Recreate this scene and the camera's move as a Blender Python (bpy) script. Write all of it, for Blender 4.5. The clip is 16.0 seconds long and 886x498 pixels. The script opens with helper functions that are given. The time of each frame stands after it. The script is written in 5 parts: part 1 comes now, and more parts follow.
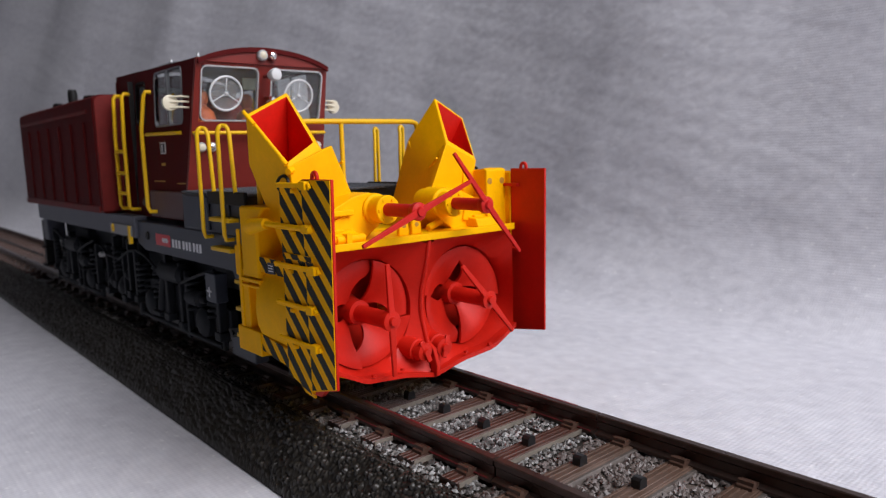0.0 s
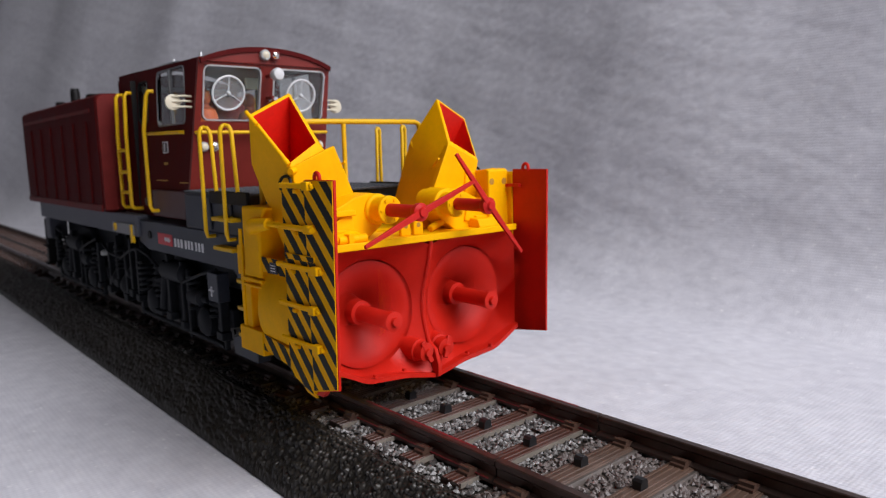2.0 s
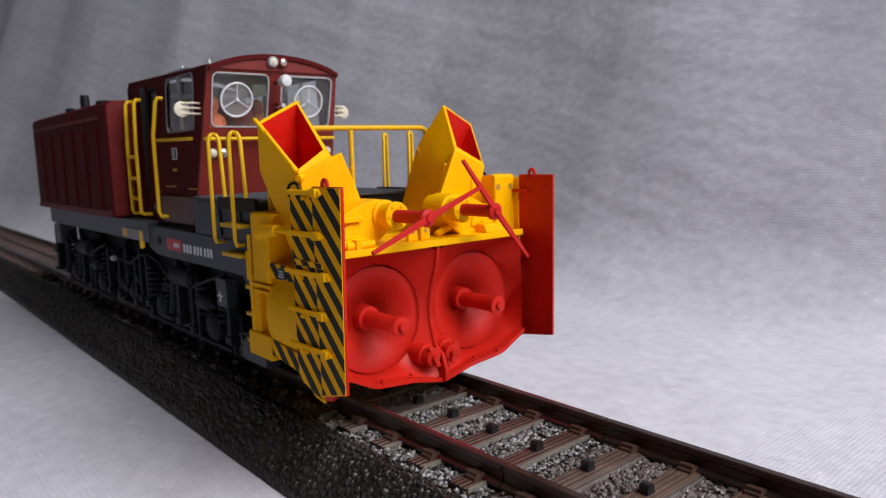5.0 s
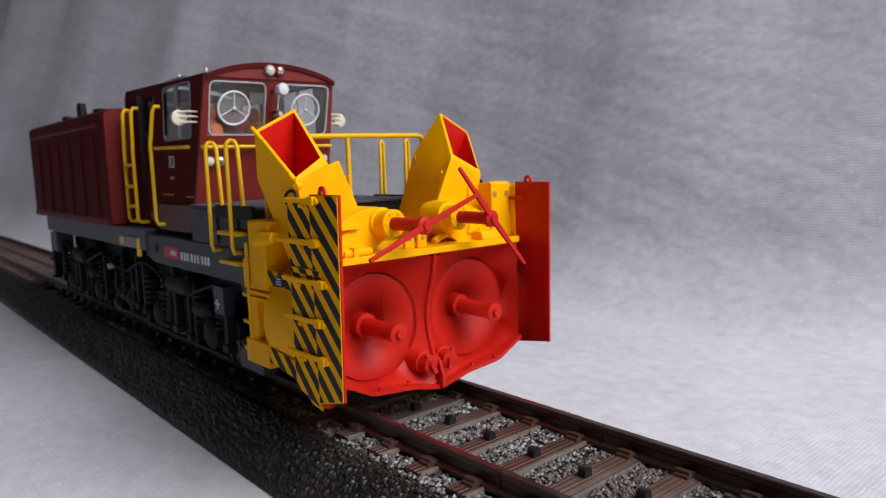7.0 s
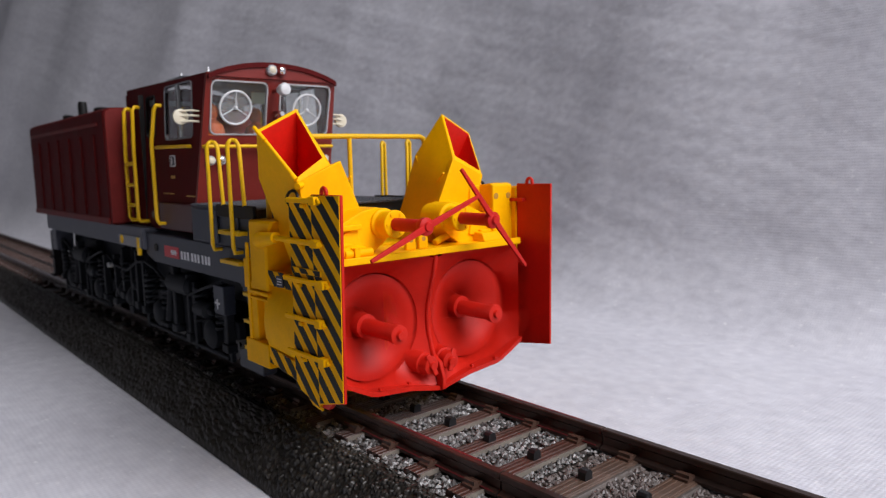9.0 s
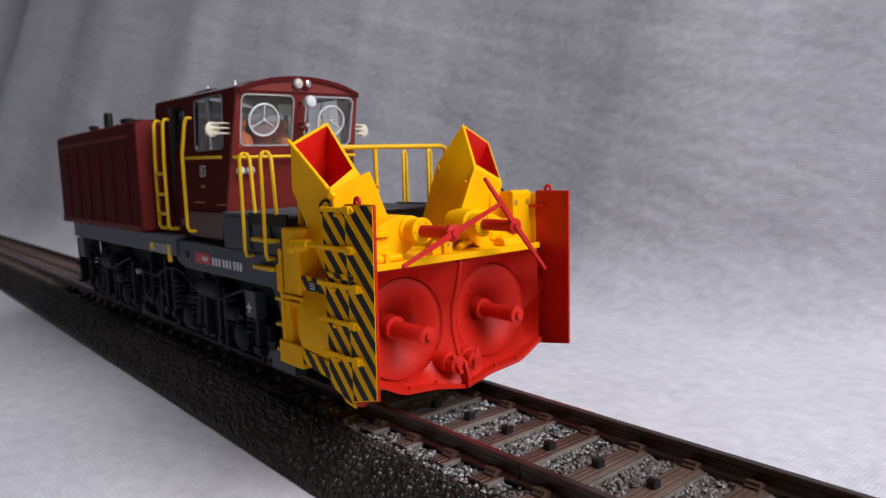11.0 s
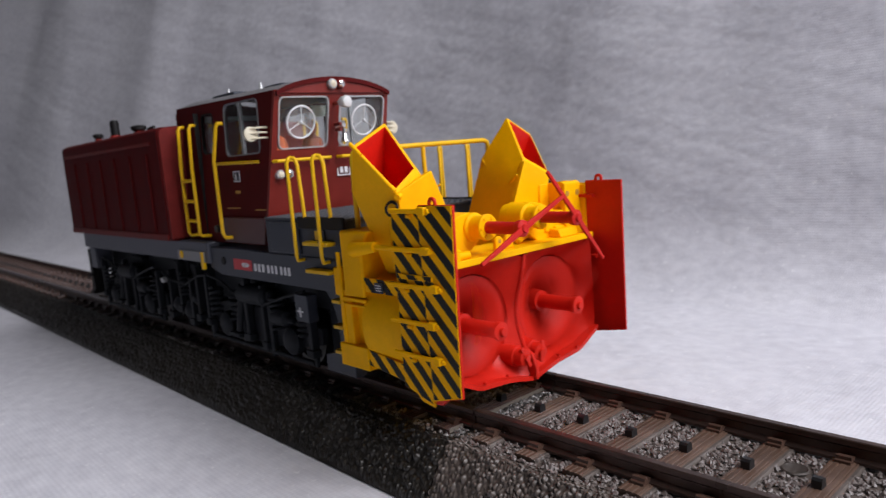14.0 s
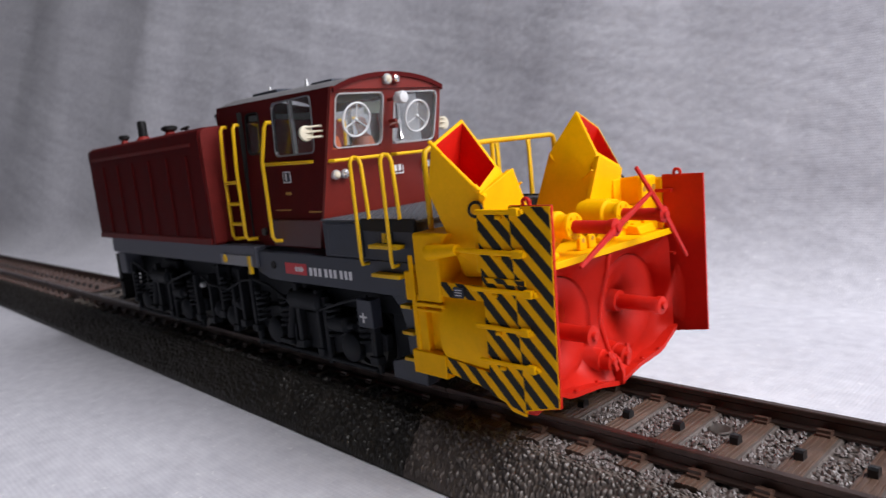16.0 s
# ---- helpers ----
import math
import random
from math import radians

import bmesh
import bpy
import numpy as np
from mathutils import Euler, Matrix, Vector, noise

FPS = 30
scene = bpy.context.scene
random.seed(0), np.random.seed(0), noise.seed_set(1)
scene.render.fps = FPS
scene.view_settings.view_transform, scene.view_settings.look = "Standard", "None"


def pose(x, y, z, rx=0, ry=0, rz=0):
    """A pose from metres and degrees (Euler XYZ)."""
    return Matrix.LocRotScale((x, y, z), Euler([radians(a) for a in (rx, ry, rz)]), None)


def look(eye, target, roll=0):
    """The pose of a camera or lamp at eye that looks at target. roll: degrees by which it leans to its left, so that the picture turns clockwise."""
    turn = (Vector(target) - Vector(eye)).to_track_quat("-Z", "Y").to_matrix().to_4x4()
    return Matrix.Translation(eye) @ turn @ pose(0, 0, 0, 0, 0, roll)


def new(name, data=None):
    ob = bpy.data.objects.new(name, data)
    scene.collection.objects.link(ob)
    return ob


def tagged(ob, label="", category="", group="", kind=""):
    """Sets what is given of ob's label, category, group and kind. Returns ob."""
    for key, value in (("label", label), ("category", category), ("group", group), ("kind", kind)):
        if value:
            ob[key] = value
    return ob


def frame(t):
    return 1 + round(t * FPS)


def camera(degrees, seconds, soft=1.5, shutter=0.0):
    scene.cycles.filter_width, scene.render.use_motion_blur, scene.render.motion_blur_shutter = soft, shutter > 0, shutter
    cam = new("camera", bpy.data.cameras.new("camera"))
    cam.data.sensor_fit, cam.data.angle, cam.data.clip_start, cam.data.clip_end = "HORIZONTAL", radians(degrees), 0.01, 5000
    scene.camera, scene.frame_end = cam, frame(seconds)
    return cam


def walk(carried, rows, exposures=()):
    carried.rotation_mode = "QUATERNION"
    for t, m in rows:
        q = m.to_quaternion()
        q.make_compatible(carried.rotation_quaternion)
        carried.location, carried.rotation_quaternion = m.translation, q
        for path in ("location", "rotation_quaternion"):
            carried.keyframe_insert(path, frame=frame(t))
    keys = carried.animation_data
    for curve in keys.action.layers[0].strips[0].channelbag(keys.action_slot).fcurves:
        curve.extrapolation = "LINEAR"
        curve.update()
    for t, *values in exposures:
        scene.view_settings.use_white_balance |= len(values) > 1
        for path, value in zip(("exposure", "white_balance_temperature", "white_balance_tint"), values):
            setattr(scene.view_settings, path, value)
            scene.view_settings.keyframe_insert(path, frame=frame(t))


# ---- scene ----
MM = 0.001


# ---- camera and path: seconds, place in millimetres, heading, pitch and roll in degrees ----
cam = camera(64.45, 16.0, soft=1.25, shutter=1.0)
cam.data.dof.use_dof, cam.data.dof.focus_distance, cam.data.dof.aperture_fstop = True, 0.080, 62.0
EYE_ROWS = [
    (0, 64.64, -57.92, 31.42, 41.01, -7.74, -1.71),
    (0.5, 64.55, -57.86, 31.47, 40.98, -7.76, -1.58),
    (1, 64.58, -57.81, 31.45, 40.99, -7.79, -1.59),
    (1.5, 64.56, -57.86, 31.48, 40.98, -7.79, -1.50),
    (2, 64.65, -58.04, 31.65, 40.91, -7.83, -1.53),
    (2.5, 64.86, -58.31, 31.70, 40.52, -7.63, -1.57),
    (3, 64.88, -58.29, 31.80, 40.30, -7.55, -1.75),
    (3.5, 64.88, -58.35, 31.70, 40.31, -7.54, -1.78),
    (4, 64.87, -58.38, 31.78, 40.31, -7.59, -1.78),
    (6.5, 65.31, -58.29, 32.36, 40.57, -7.41, -1.83),
    (7, 65.29, -58.64, 32.19, 40.66, -7.05, -1.89),
    (7.5, 65.24, -58.63, 32.23, 40.61, -7.02, -1.80),
    (8, 64.90, -58.54, 31.86, 40.53, -6.95, -1.62),
    (8.5, 64.90, -58.50, 31.95, 40.70, -6.98, -1.52),
    (9, 65.03, -58.77, 32.13, 40.73, -6.92, -1.44),
    (9.5, 65.07, -59.12, 32.23, 40.79, -6.72, -1.42),
    (10, 64.82, -60.17, 32.38, 40.69, -6.55, -1.33),
    (10.2, 65.09, -60.86, 32.41, 39.90, -6.45, -1.05),
    (12.5, 75.50, -68.22, 34.76, 41.85, -7.22, -4.17),
    (13, 76.79, -69.72, 34.57, 42.16, -7.33, -4.17),
    (13.5, 79.27, -71.51, 34.97, 42.25, -7.71, -4.51),
    (14, 82.16, -73.02, 35.18, 42.31, -7.86, -4.79),
    (14.5, 84.16, -74.05, 35.62, 42.18, -8.11, -5.21),
    (15, 88.14, -75.98, 35.83, 42.13, -8.13, -5.55),
    (15.5, 90.73, -76.74, 36.73, 42.42, -8.29, -5.78),
    (16, 93.06, -77.94, 36.76, 42.55, -8.45, -5.98),
]


def eye_pose(x, y, z, heading, pitch, roll):
    return pose(x * MM, y * MM, z * MM, 90 + pitch, 0, 90 - heading) @ pose(0, 0, 0, 0, 0, roll)


walk(cam, [(t, eye_pose(*row)) for t, *row in EYE_ROWS], exposures=[(0, -0.12), (12.5, -0.10), (15.0, -0.05), (15.5, 0.02), (16.0, 0.10)])

# ---- world and light ----
world = bpy.data.worlds.new("world")
scene.world = world
world.use_nodes = True
wn = world.node_tree
sky = wn.nodes.new("ShaderNodeTexSky")
sky.sky_type, sky.sun_disc = "NISHITA", False
sky.sun_elevation, sky.sun_rotation = radians(35), radians(100)
wn.links.new(sky.outputs[0], wn.nodes["Background"].inputs[0])
wn.nodes["Background"].inputs[1].default_value = 0.08

window_light = bpy.data.lights.new("window_light", "AREA")
window_light.shape, window_light.size, window_light.size_y = "RECTANGLE", 0.46, 0.42
window_light.energy, window_light.color = 6.85, (0.94, 0.94, 1.0)
window_lamp = new("window_light", window_light)
window_lamp.matrix_world = look((0.47, 0.110, 0.50), (0.02, 0.03, 0.0))


# ---- materials ----
def node_material(name, colour, rough, metal=0.0, vary=0.12, scale=300.0, bump=0.1, bump_scale=900.0, fine=0.0, spec=0.5, each=0.0, coat=0.0):
    """Two scales of colour change and a fine relief, at real size."""
    m = bpy.data.materials.new(name)
    m.use_nodes = True
    nt = m.node_tree
    b = nt.nodes["Principled BSDF"]
    b.inputs["Metallic"].default_value = metal
    b.inputs["Specular IOR Level"].default_value = spec
    b.inputs["Coat Weight"].default_value = coat
    co = nt.nodes.new("ShaderNodeTexCoord")

    def noise_at(sc, detail=4.0):
        n = nt.nodes.new("ShaderNodeTexNoise")
        n.inputs["Scale"].default_value = sc
        n.inputs["Detail"].default_value = detail
        nt.links.new(co.outputs["Object"], n.inputs["Vector"])
        return n.outputs["Fac"]

    large, small = noise_at(scale), noise_at(scale * 7)
    mix = nt.nodes.new("ShaderNodeMath")
    mix.operation = "MULTIPLY_ADD"
    nt.links.new(small, mix.inputs[0])
    mix.inputs[1].default_value = 0.5
    nt.links.new(large, mix.inputs[2])
    last = mix.outputs[0]
    if each:
        info = nt.nodes.new("ShaderNodeObjectInfo")
        add = nt.nodes.new("ShaderNodeMath")
        add.operation = "MULTIPLY_ADD"
        nt.links.new(info.outputs["Random"], add.inputs[0])
        add.inputs[1].default_value = each
        nt.links.new(last, add.inputs[2])
        last = add.outputs[0]
    ramp = nt.nodes.new("ShaderNodeValToRGB")
    ramp.color_ramp.elements[0].position, ramp.color_ramp.elements[1].position = 0.45, 1.05 + each
    ramp.color_ramp.elements[0].color = (*[c * (1 - vary) for c in colour], 1)
    ramp.color_ramp.elements[1].color = (*[min(1, c * (1 + vary)) for c in colour], 1)
    nt.links.new(last, ramp.inputs[0])
    nt.links.new(ramp.outputs[0], b.inputs["Base Color"])
    rr = nt.nodes.new("ShaderNodeMapRange")
    rr.inputs["To Min"].default_value, rr.inputs["To Max"].default_value = max(0.02, rough - 0.08), min(1, rough + 0.08)
    nt.links.new(large, rr.inputs["Value"])
    nt.links.new(rr.outputs[0], b.inputs["Roughness"])
    if bump:
        bp = nt.nodes.new("ShaderNodeBump")
        bp.inputs["Strength"].default_value = bump
        bp.inputs["Distance"].default_value = 0.0001
        nt.links.new(noise_at(bump_scale, 2.0), bp.inputs["Height"])
        nt.links.new(bp.outputs[0], b.inputs["Normal"])
    return m


RED = node_material("red_plastic", (0.54, 0.015, 0.007), 0.42, vary=0.10, spec=0.2, bump=0.12, bump_scale=2500)
RED_ARM = node_material("red_rod_plastic", (0.50, 0.014, 0.010), 0.45, vary=0.12, spec=0.18)
DARK_RED = node_material("chute_red_paint", (0.72, 0.012, 0.005), 0.5, spec=0.25)
YELLOW = node_material("yellow_plastic", (0.92, 0.455, 0.0008), 0.5, vary=0.07, spec=0.07, bump=0.10, bump_scale=2500)
ROD = node_material("yellow_rod_plastic", (0.74, 0.43, 0.005), 0.42, vary=0.08, spec=0.3)
# maroon of hood and cab sides, with their shade put into the colour
MAROON_SHADED = node_material("maroon_shaded_paint", (0.076, 0.0068, 0.0070), 0.6, spec=0.05, vary=0.15, bump=0.06)
# lighter maroon for trim and hood front; light from ahead is in the colour
MAROON_EDGE = node_material("maroon_lit_trim_paint", (0.13, 0.013, 0.011), 0.55, spec=0.15, vary=0.2)
BLACK = node_material("black_paint", (0.010, 0.009, 0.009), 0.55, vary=0.3, spec=0.2)
HOOD_RED = node_material("hood_fitting_red", (0.24, 0.022, 0.018), 0.5, spec=0.2)
BOGIE = node_material("bogie_black_plastic", (0.012, 0.0135, 0.017), 0.6, spec=0.22, vary=0.3)
SLATE = node_material("slate_paint", (0.034, 0.039, 0.054), 0.45, spec=0.35, vary=0.12)
FRAME_GREY = node_material("frame_grey_paint", (0.066, 0.070, 0.090), 0.5, vary=0.12)
ROOF = node_material("roof_grey_paint", (0.17, 0.165, 0.17), 0.55, vary=0.15)
SILVER = node_material("silver_frame", (0.50, 0.50, 0.50), 0.4, metal=0.4, vary=0.08)
CHROME = node_material("chrome", (0.75, 0.74, 0.72), 0.12, metal=1.0, vary=0.05)
WHITE = node_material("white_plastic", (0.62, 0.62, 0.62), 0.4, vary=0.05)
CREAM = node_material("cream_plastic", (0.62, 0.56, 0.42), 0.45, vary=0.06)
ORANGE = node_material("orange_paint", (0.45, 0.09, 0.02), 0.6, vary=0.15)
INTERIOR = node_material("cab_interior_grey", (0.28, 0.29, 0.29), 0.6, vary=0.1)
GREEN = node_material("pale_green_plastic", (0.45, 0.52, 0.40), 0.6, vary=0.1)
SIGN_RED = node_material("sign_red", (0.55, 0.02, 0.03), 0.45, vary=0.06)
PRINT = node_material("white_print", (0.72, 0.72, 0.74), 0.5, vary=0.05)
OCHRE = node_material("ochre_print_hole_shade", (0.45, 0.22, 0.03), 0.5, vary=0.1)
STEEL = node_material("wheel_steel", (0.05, 0.048, 0.046), 0.4, metal=0.8, vary=0.2)
RAIL = node_material("browned_rail", (0.075, 0.048, 0.040), 0.30, metal=0.55, vary=0.3, scale=150, bump=0.15)
RAIL_RED = node_material("red_overspray", (0.14, 0.012, 0.014), 0.45, vary=0.4)
SLEEPER = node_material("brown_sleeper_plastic", (0.088, 0.052, 0.036), 0.42, vary=0.35, scale=260, bump=0.3, bump_scale=1500, each=0.25)
SLEEPER_DARK = node_material("dark_sleeper_plastic", (0.060, 0.026, 0.018), 0.38, vary=0.35, scale=260, bump=0.3, each=0.25)
CHAIR = node_material("rail_chair_plastic", (0.075, 0.040, 0.028), 0.42, vary=0.3)
STUD = node_material("black_stud", (0.012, 0.012, 0.013), 0.4, vary=0.2)


def glass_material(name, tint, rough=0.02):
    m = bpy.data.materials.new(name)
    m.use_nodes = True
    b = m.node_tree.nodes["Principled BSDF"]
    b.inputs["Base Color"].default_value = (*tint, 1)
    b.inputs["Transmission Weight"].default_value = 0.98
    b.inputs["Roughness"].default_value = rough
    b.inputs["IOR"].default_value = 1.35
    return m


GLASS = glass_material("window_glass", (0.95, 0.97, 0.96))
# thin pale film that stands for reflections on the clear-view discs
MILKY = node_material("pale_reflection_haze", (0.75, 0.76, 0.76), 0.35, vary=0.08)
MILKY.node_tree.nodes["Principled BSDF"].inputs["Alpha"].default_value = 0.10


def island_material(name, colours, rough, spec=0.5):
    """Stones: each its own grey, by the island."""
    m = bpy.data.materials.new(name)
    m.use_nodes = True
    nt = m.node_tree
    b = nt.nodes["Principled BSDF"]
    geo = nt.nodes.new("ShaderNodeNewGeometry")
    ramp = nt.nodes.new("ShaderNodeValToRGB")
    while len(ramp.color_ramp.elements) < len(colours):
        ramp.color_ramp.elements.new(0.5)
    for i, (e, c) in enumerate(zip(ramp.color_ramp.elements, colours)):
        e.position, e.color = i / (len(colours) - 1), (*c, 1)
    nt.links.new(geo.outputs["Random Per Island"], ramp.inputs[0])
    nt.links.new(ramp.outputs[0], b.inputs["Base Color"])
    b.inputs["Roughness"].default_value = rough
    b.inputs["Specular IOR Level"].default_value = spec
    return m


STONE_OLD = island_material("dark_ballast", [(0.05, 0.045, 0.042), (0.10, 0.09, 0.085), (0.16, 0.15, 0.14), (0.42, 0.41, 0.40)], 0.4)
STONE_NEW = island_material("brown_grey_ballast", [(0.085, 0.068, 0.060), (0.13, 0.105, 0.095), (0.18, 0.15, 0.14)], 0.42)
BED = node_material("ballast_bed_plastic", (0.092, 0.073, 0.062), 0.42, vary=0.4, scale=200, bump=0.5, bump_scale=1400)
# dark bed under and behind the train; the train's shade is in its colour
BED_SHADED = node_material("dark_shaded_ballast_bed_plastic", (0.026, 0.022, 0.018), 0.40, vary=0.4, scale=200, bump=0.3, bump_scale=1400, spec=0.45)
JOINT = node_material("grey_brown_moulded_edge", (0.11, 0.090, 0.078), 0.5, vary=0.3, bump=0.4, bump_scale=1500)


def cloth_material():
    """White woven cotton: weave of half a millimetre, slubs and faint creases."""
    m = bpy.data.materials.new("white_cotton_cloth")
    m.use_nodes = True
    nt = m.node_tree
    b = nt.nodes["Principled BSDF"]
    b.inputs["Roughness"].default_value = 0.85
    b.inputs["Specular IOR Level"].default_value = 0.2
    b.inputs["Sheen Weight"].default_value = 0.15
    co = nt.nodes.new("ShaderNodeUVMap")
    threads = []
    split = nt.nodes.new("ShaderNodeSeparateXYZ")
    nt.links.new(co.outputs[0], split.inputs[0])
    uneven = nt.nodes.new("ShaderNodeTexNoise")
    uneven.inputs["Scale"].default_value = 420.0
    uneven.inputs["Detail"].default_value = 3.0
    nt.links.new(co.outputs[0], uneven.inputs["Vector"])
    for axis, pitch, strength in ((0, 0.00068, 5.0), (1, 0.00078, -4.5)):
        drift = nt.nodes.new("ShaderNodeMath")
        drift.operation = "MULTIPLY"
        drift.inputs[1].default_value = strength
        nt.links.new(uneven.outputs["Fac"], drift.inputs[0])
        turns = nt.nodes.new("ShaderNodeMath")
        turns.operation = "MULTIPLY_ADD"
        turns.inputs[1].default_value = 2 * math.pi / pitch
        nt.links.new(split.outputs[axis], turns.inputs[0])
        nt.links.new(drift.outputs[0], turns.inputs[2])
        w = nt.nodes.new("ShaderNodeMath")
        w.operation = "SINE"
        nt.links.new(turns.outputs[0], w.inputs[0])
        up = nt.nodes.new("ShaderNodeMath")
        up.operation = "MULTIPLY_ADD"
        up.inputs[1].default_value, up.inputs[2].default_value = 0.5, 0.5
        nt.links.new(w.outputs[0], up.inputs[0])
        threads.append(up.outputs[0])
    weave = nt.nodes.new("ShaderNodeMath")
    weave.operation = "ADD"
    nt.links.new(threads[0], weave.inputs[0])
    nt.links.new(threads[1], weave.inputs[1])
    slub_map = nt.nodes.new("ShaderNodeMapping")
    slub_map.inputs["Scale"].default_value = (300, 340, 1)
    nt.links.new(co.outputs[0], slub_map.inputs[0])
    slub = nt.nodes.new("ShaderNodeTexNoise")
    slub.inputs["Scale"].default_value = 1.0
    slub.inputs["Detail"].default_value = 6.0
    nt.links.new(slub_map.outputs[0], slub.inputs["Vector"])
    blotch = nt.nodes.new("ShaderNodeTexNoise")
    blotch.inputs["Scale"].default_value = 22.0
    blotch.inputs["Detail"].default_value = 5.0
    nt.links.new(co.outputs[0], blotch.inputs["Vector"])
    add = nt.nodes.new("ShaderNodeMath")
    add.operation = "ADD"
    nt.links.new(slub.outputs["Fac"], add.inputs[0])
    nt.links.new(blotch.outputs["Fac"], add.inputs[1])
    ramp = nt.nodes.new("ShaderNodeValToRGB")
    ramp.color_ramp.elements[0].position, ramp.color_ramp.elements[1].position = 0.31, 0.69
    ramp.color_ramp.elements[0].color, ramp.color_ramp.elements[1].color = (0.52, 0.51, 0.56, 1), (0.74, 0.73, 0.775, 1)
    half = nt.nodes.new("ShaderNodeMath")
    half.operation = "MULTIPLY"
    half.inputs[1].default_value = 0.5
    nt.links.new(add.outputs[0], half.inputs[0])
    grain = nt.nodes.new("ShaderNodeMath")
    grain.operation = "MULTIPLY_ADD"
    nt.links.new(weave.outputs[0], grain.inputs[0])
    grain.inputs[1].default_value = 0.042
    nt.links.new(half.outputs[0], grain.inputs[2])
    level = nt.nodes.new("ShaderNodeMath")
    level.operation = "SUBTRACT"
    level.inputs[1].default_value = 0.042
    nt.links.new(grain.outputs[0], level.inputs[0])
    nt.links.new(level.outputs[0], ramp.inputs[0])
    # bright nubs of thread
    nub = nt.nodes.new("ShaderNodeTexNoise")
    nub.inputs["Scale"].default_value = 620.0
    nub.inputs["Detail"].default_value = 2.0
    nt.links.new(co.outputs[0], nub.inputs["Vector"])
    pick = nt.nodes.new("ShaderNodeMapRange")
    pick.inputs["From Min"].default_value, pick.inputs["From Max"].default_value, pick.inputs["To Max"].default_value = 0.64, 0.78, 0.6
    nt.links.new(nub.outputs["Fac"], pick.inputs["Value"])
    pale = nt.nodes.new("ShaderNodeMix")
    pale.data_type = "RGBA"
    pale.inputs[7].default_value = (0.90, 0.89, 0.90, 1)
    nt.links.new(pick.outputs[0], pale.inputs[0])
    nt.links.new(ramp.outputs[0], pale.inputs[6])
    nt.links.new(pale.outputs[2], b.inputs["Base Color"])
    high = nt.nodes.new("ShaderNodeMath")
    high.operation = "MULTIPLY_ADD"
    nt.links.new(slub.outputs["Fac"], high.inputs[0])
    high.inputs[1].default_value = 1.35
    faint = nt.nodes.new("ShaderNodeMath")
    faint.operation = "MULTIPLY"
    faint.inputs[1].default_value = 0.13
    nt.links.new(weave.outputs[0], faint.inputs[0])
    nt.links.new(faint.outputs[0], high.inputs[2])
    bp = nt.nodes.new("ShaderNodeBump")
    bp.inputs["Strength"].default_value = 0.55
    bp.inputs["Distance"].default_value = 0.0003
    nt.links.new(high.outputs[0], bp.inputs["Height"])
    # long creases across the cloth and soft dents
    last = bp
    for turn, stretch, dist in ((17, (0.075, 0.012, 1), 0.0017), (-40, (0.05, 0.011, 1), 0.0009), (80, (0.06, 0.013, 1), 0.0007), (8, (0.008, 0.006, 1), 0.0005)):
        mp = nt.nodes.new("ShaderNodeMapping")
        mp.vector_type = "TEXTURE"
        mp.inputs["Rotation"].default_value = (0, 0, radians(turn))
        mp.inputs["Scale"].default_value = stretch
        nt.links.new(co.outputs[0], mp.inputs[0])
        cr = nt.nodes.new("ShaderNodeTexNoise")
        cr.inputs["Scale"].default_value = 1.0
        cr.inputs["Detail"].default_value = 1.6
        nt.links.new(mp.outputs[0], cr.inputs["Vector"])
        dent = nt.nodes.new("ShaderNodeBump")
        dent.inputs["Strength"].default_value = 0.5
        dent.inputs["Distance"].default_value = dist
        nt.links.new(cr.outputs["Fac"], dent.inputs["Height"])
        nt.links.new(last.outputs[0], dent.inputs["Normal"])
        last = dent
    nt.links.new(last.outputs[0], b.inputs["Normal"])
    return m


CLOTH = cloth_material()
# dark, so that the unseen room sends little light back
WALL_PAINT = node_material("dark_low_bounce_paint", (0.09, 0.09, 0.095), 0.8, vary=0.05, scale=3, bump=0.1, bump_scale=60)


def tread_material():
    m = node_material("tread_plate", (0.065, 0.07, 0.08), 0.5, vary=0.2, bump=0)
    nt = m.node_tree
    co = nt.nodes.new("ShaderNodeTexCoord")
    chk = nt.nodes.new("ShaderNodeTexVoronoi")
    chk.inputs["Scale"].default_value = 1000
    chk.inputs["Randomness"].default_value = 0.15
    nt.links.new(co.outputs["Object"], chk.inputs["Vector"])
    bp = nt.nodes.new("ShaderNodeBump")
    bp.inputs["Strength"].default_value = 1.0
    bp.inputs["Distance"].default_value = 0.0005
    nt.links.new(chk.outputs["Distance"], bp.inputs["Height"])
    nt.links.new(bp.outputs[0], nt.nodes["Principled BSDF"].inputs["Normal"])
    return m


TREAD = tread_material()


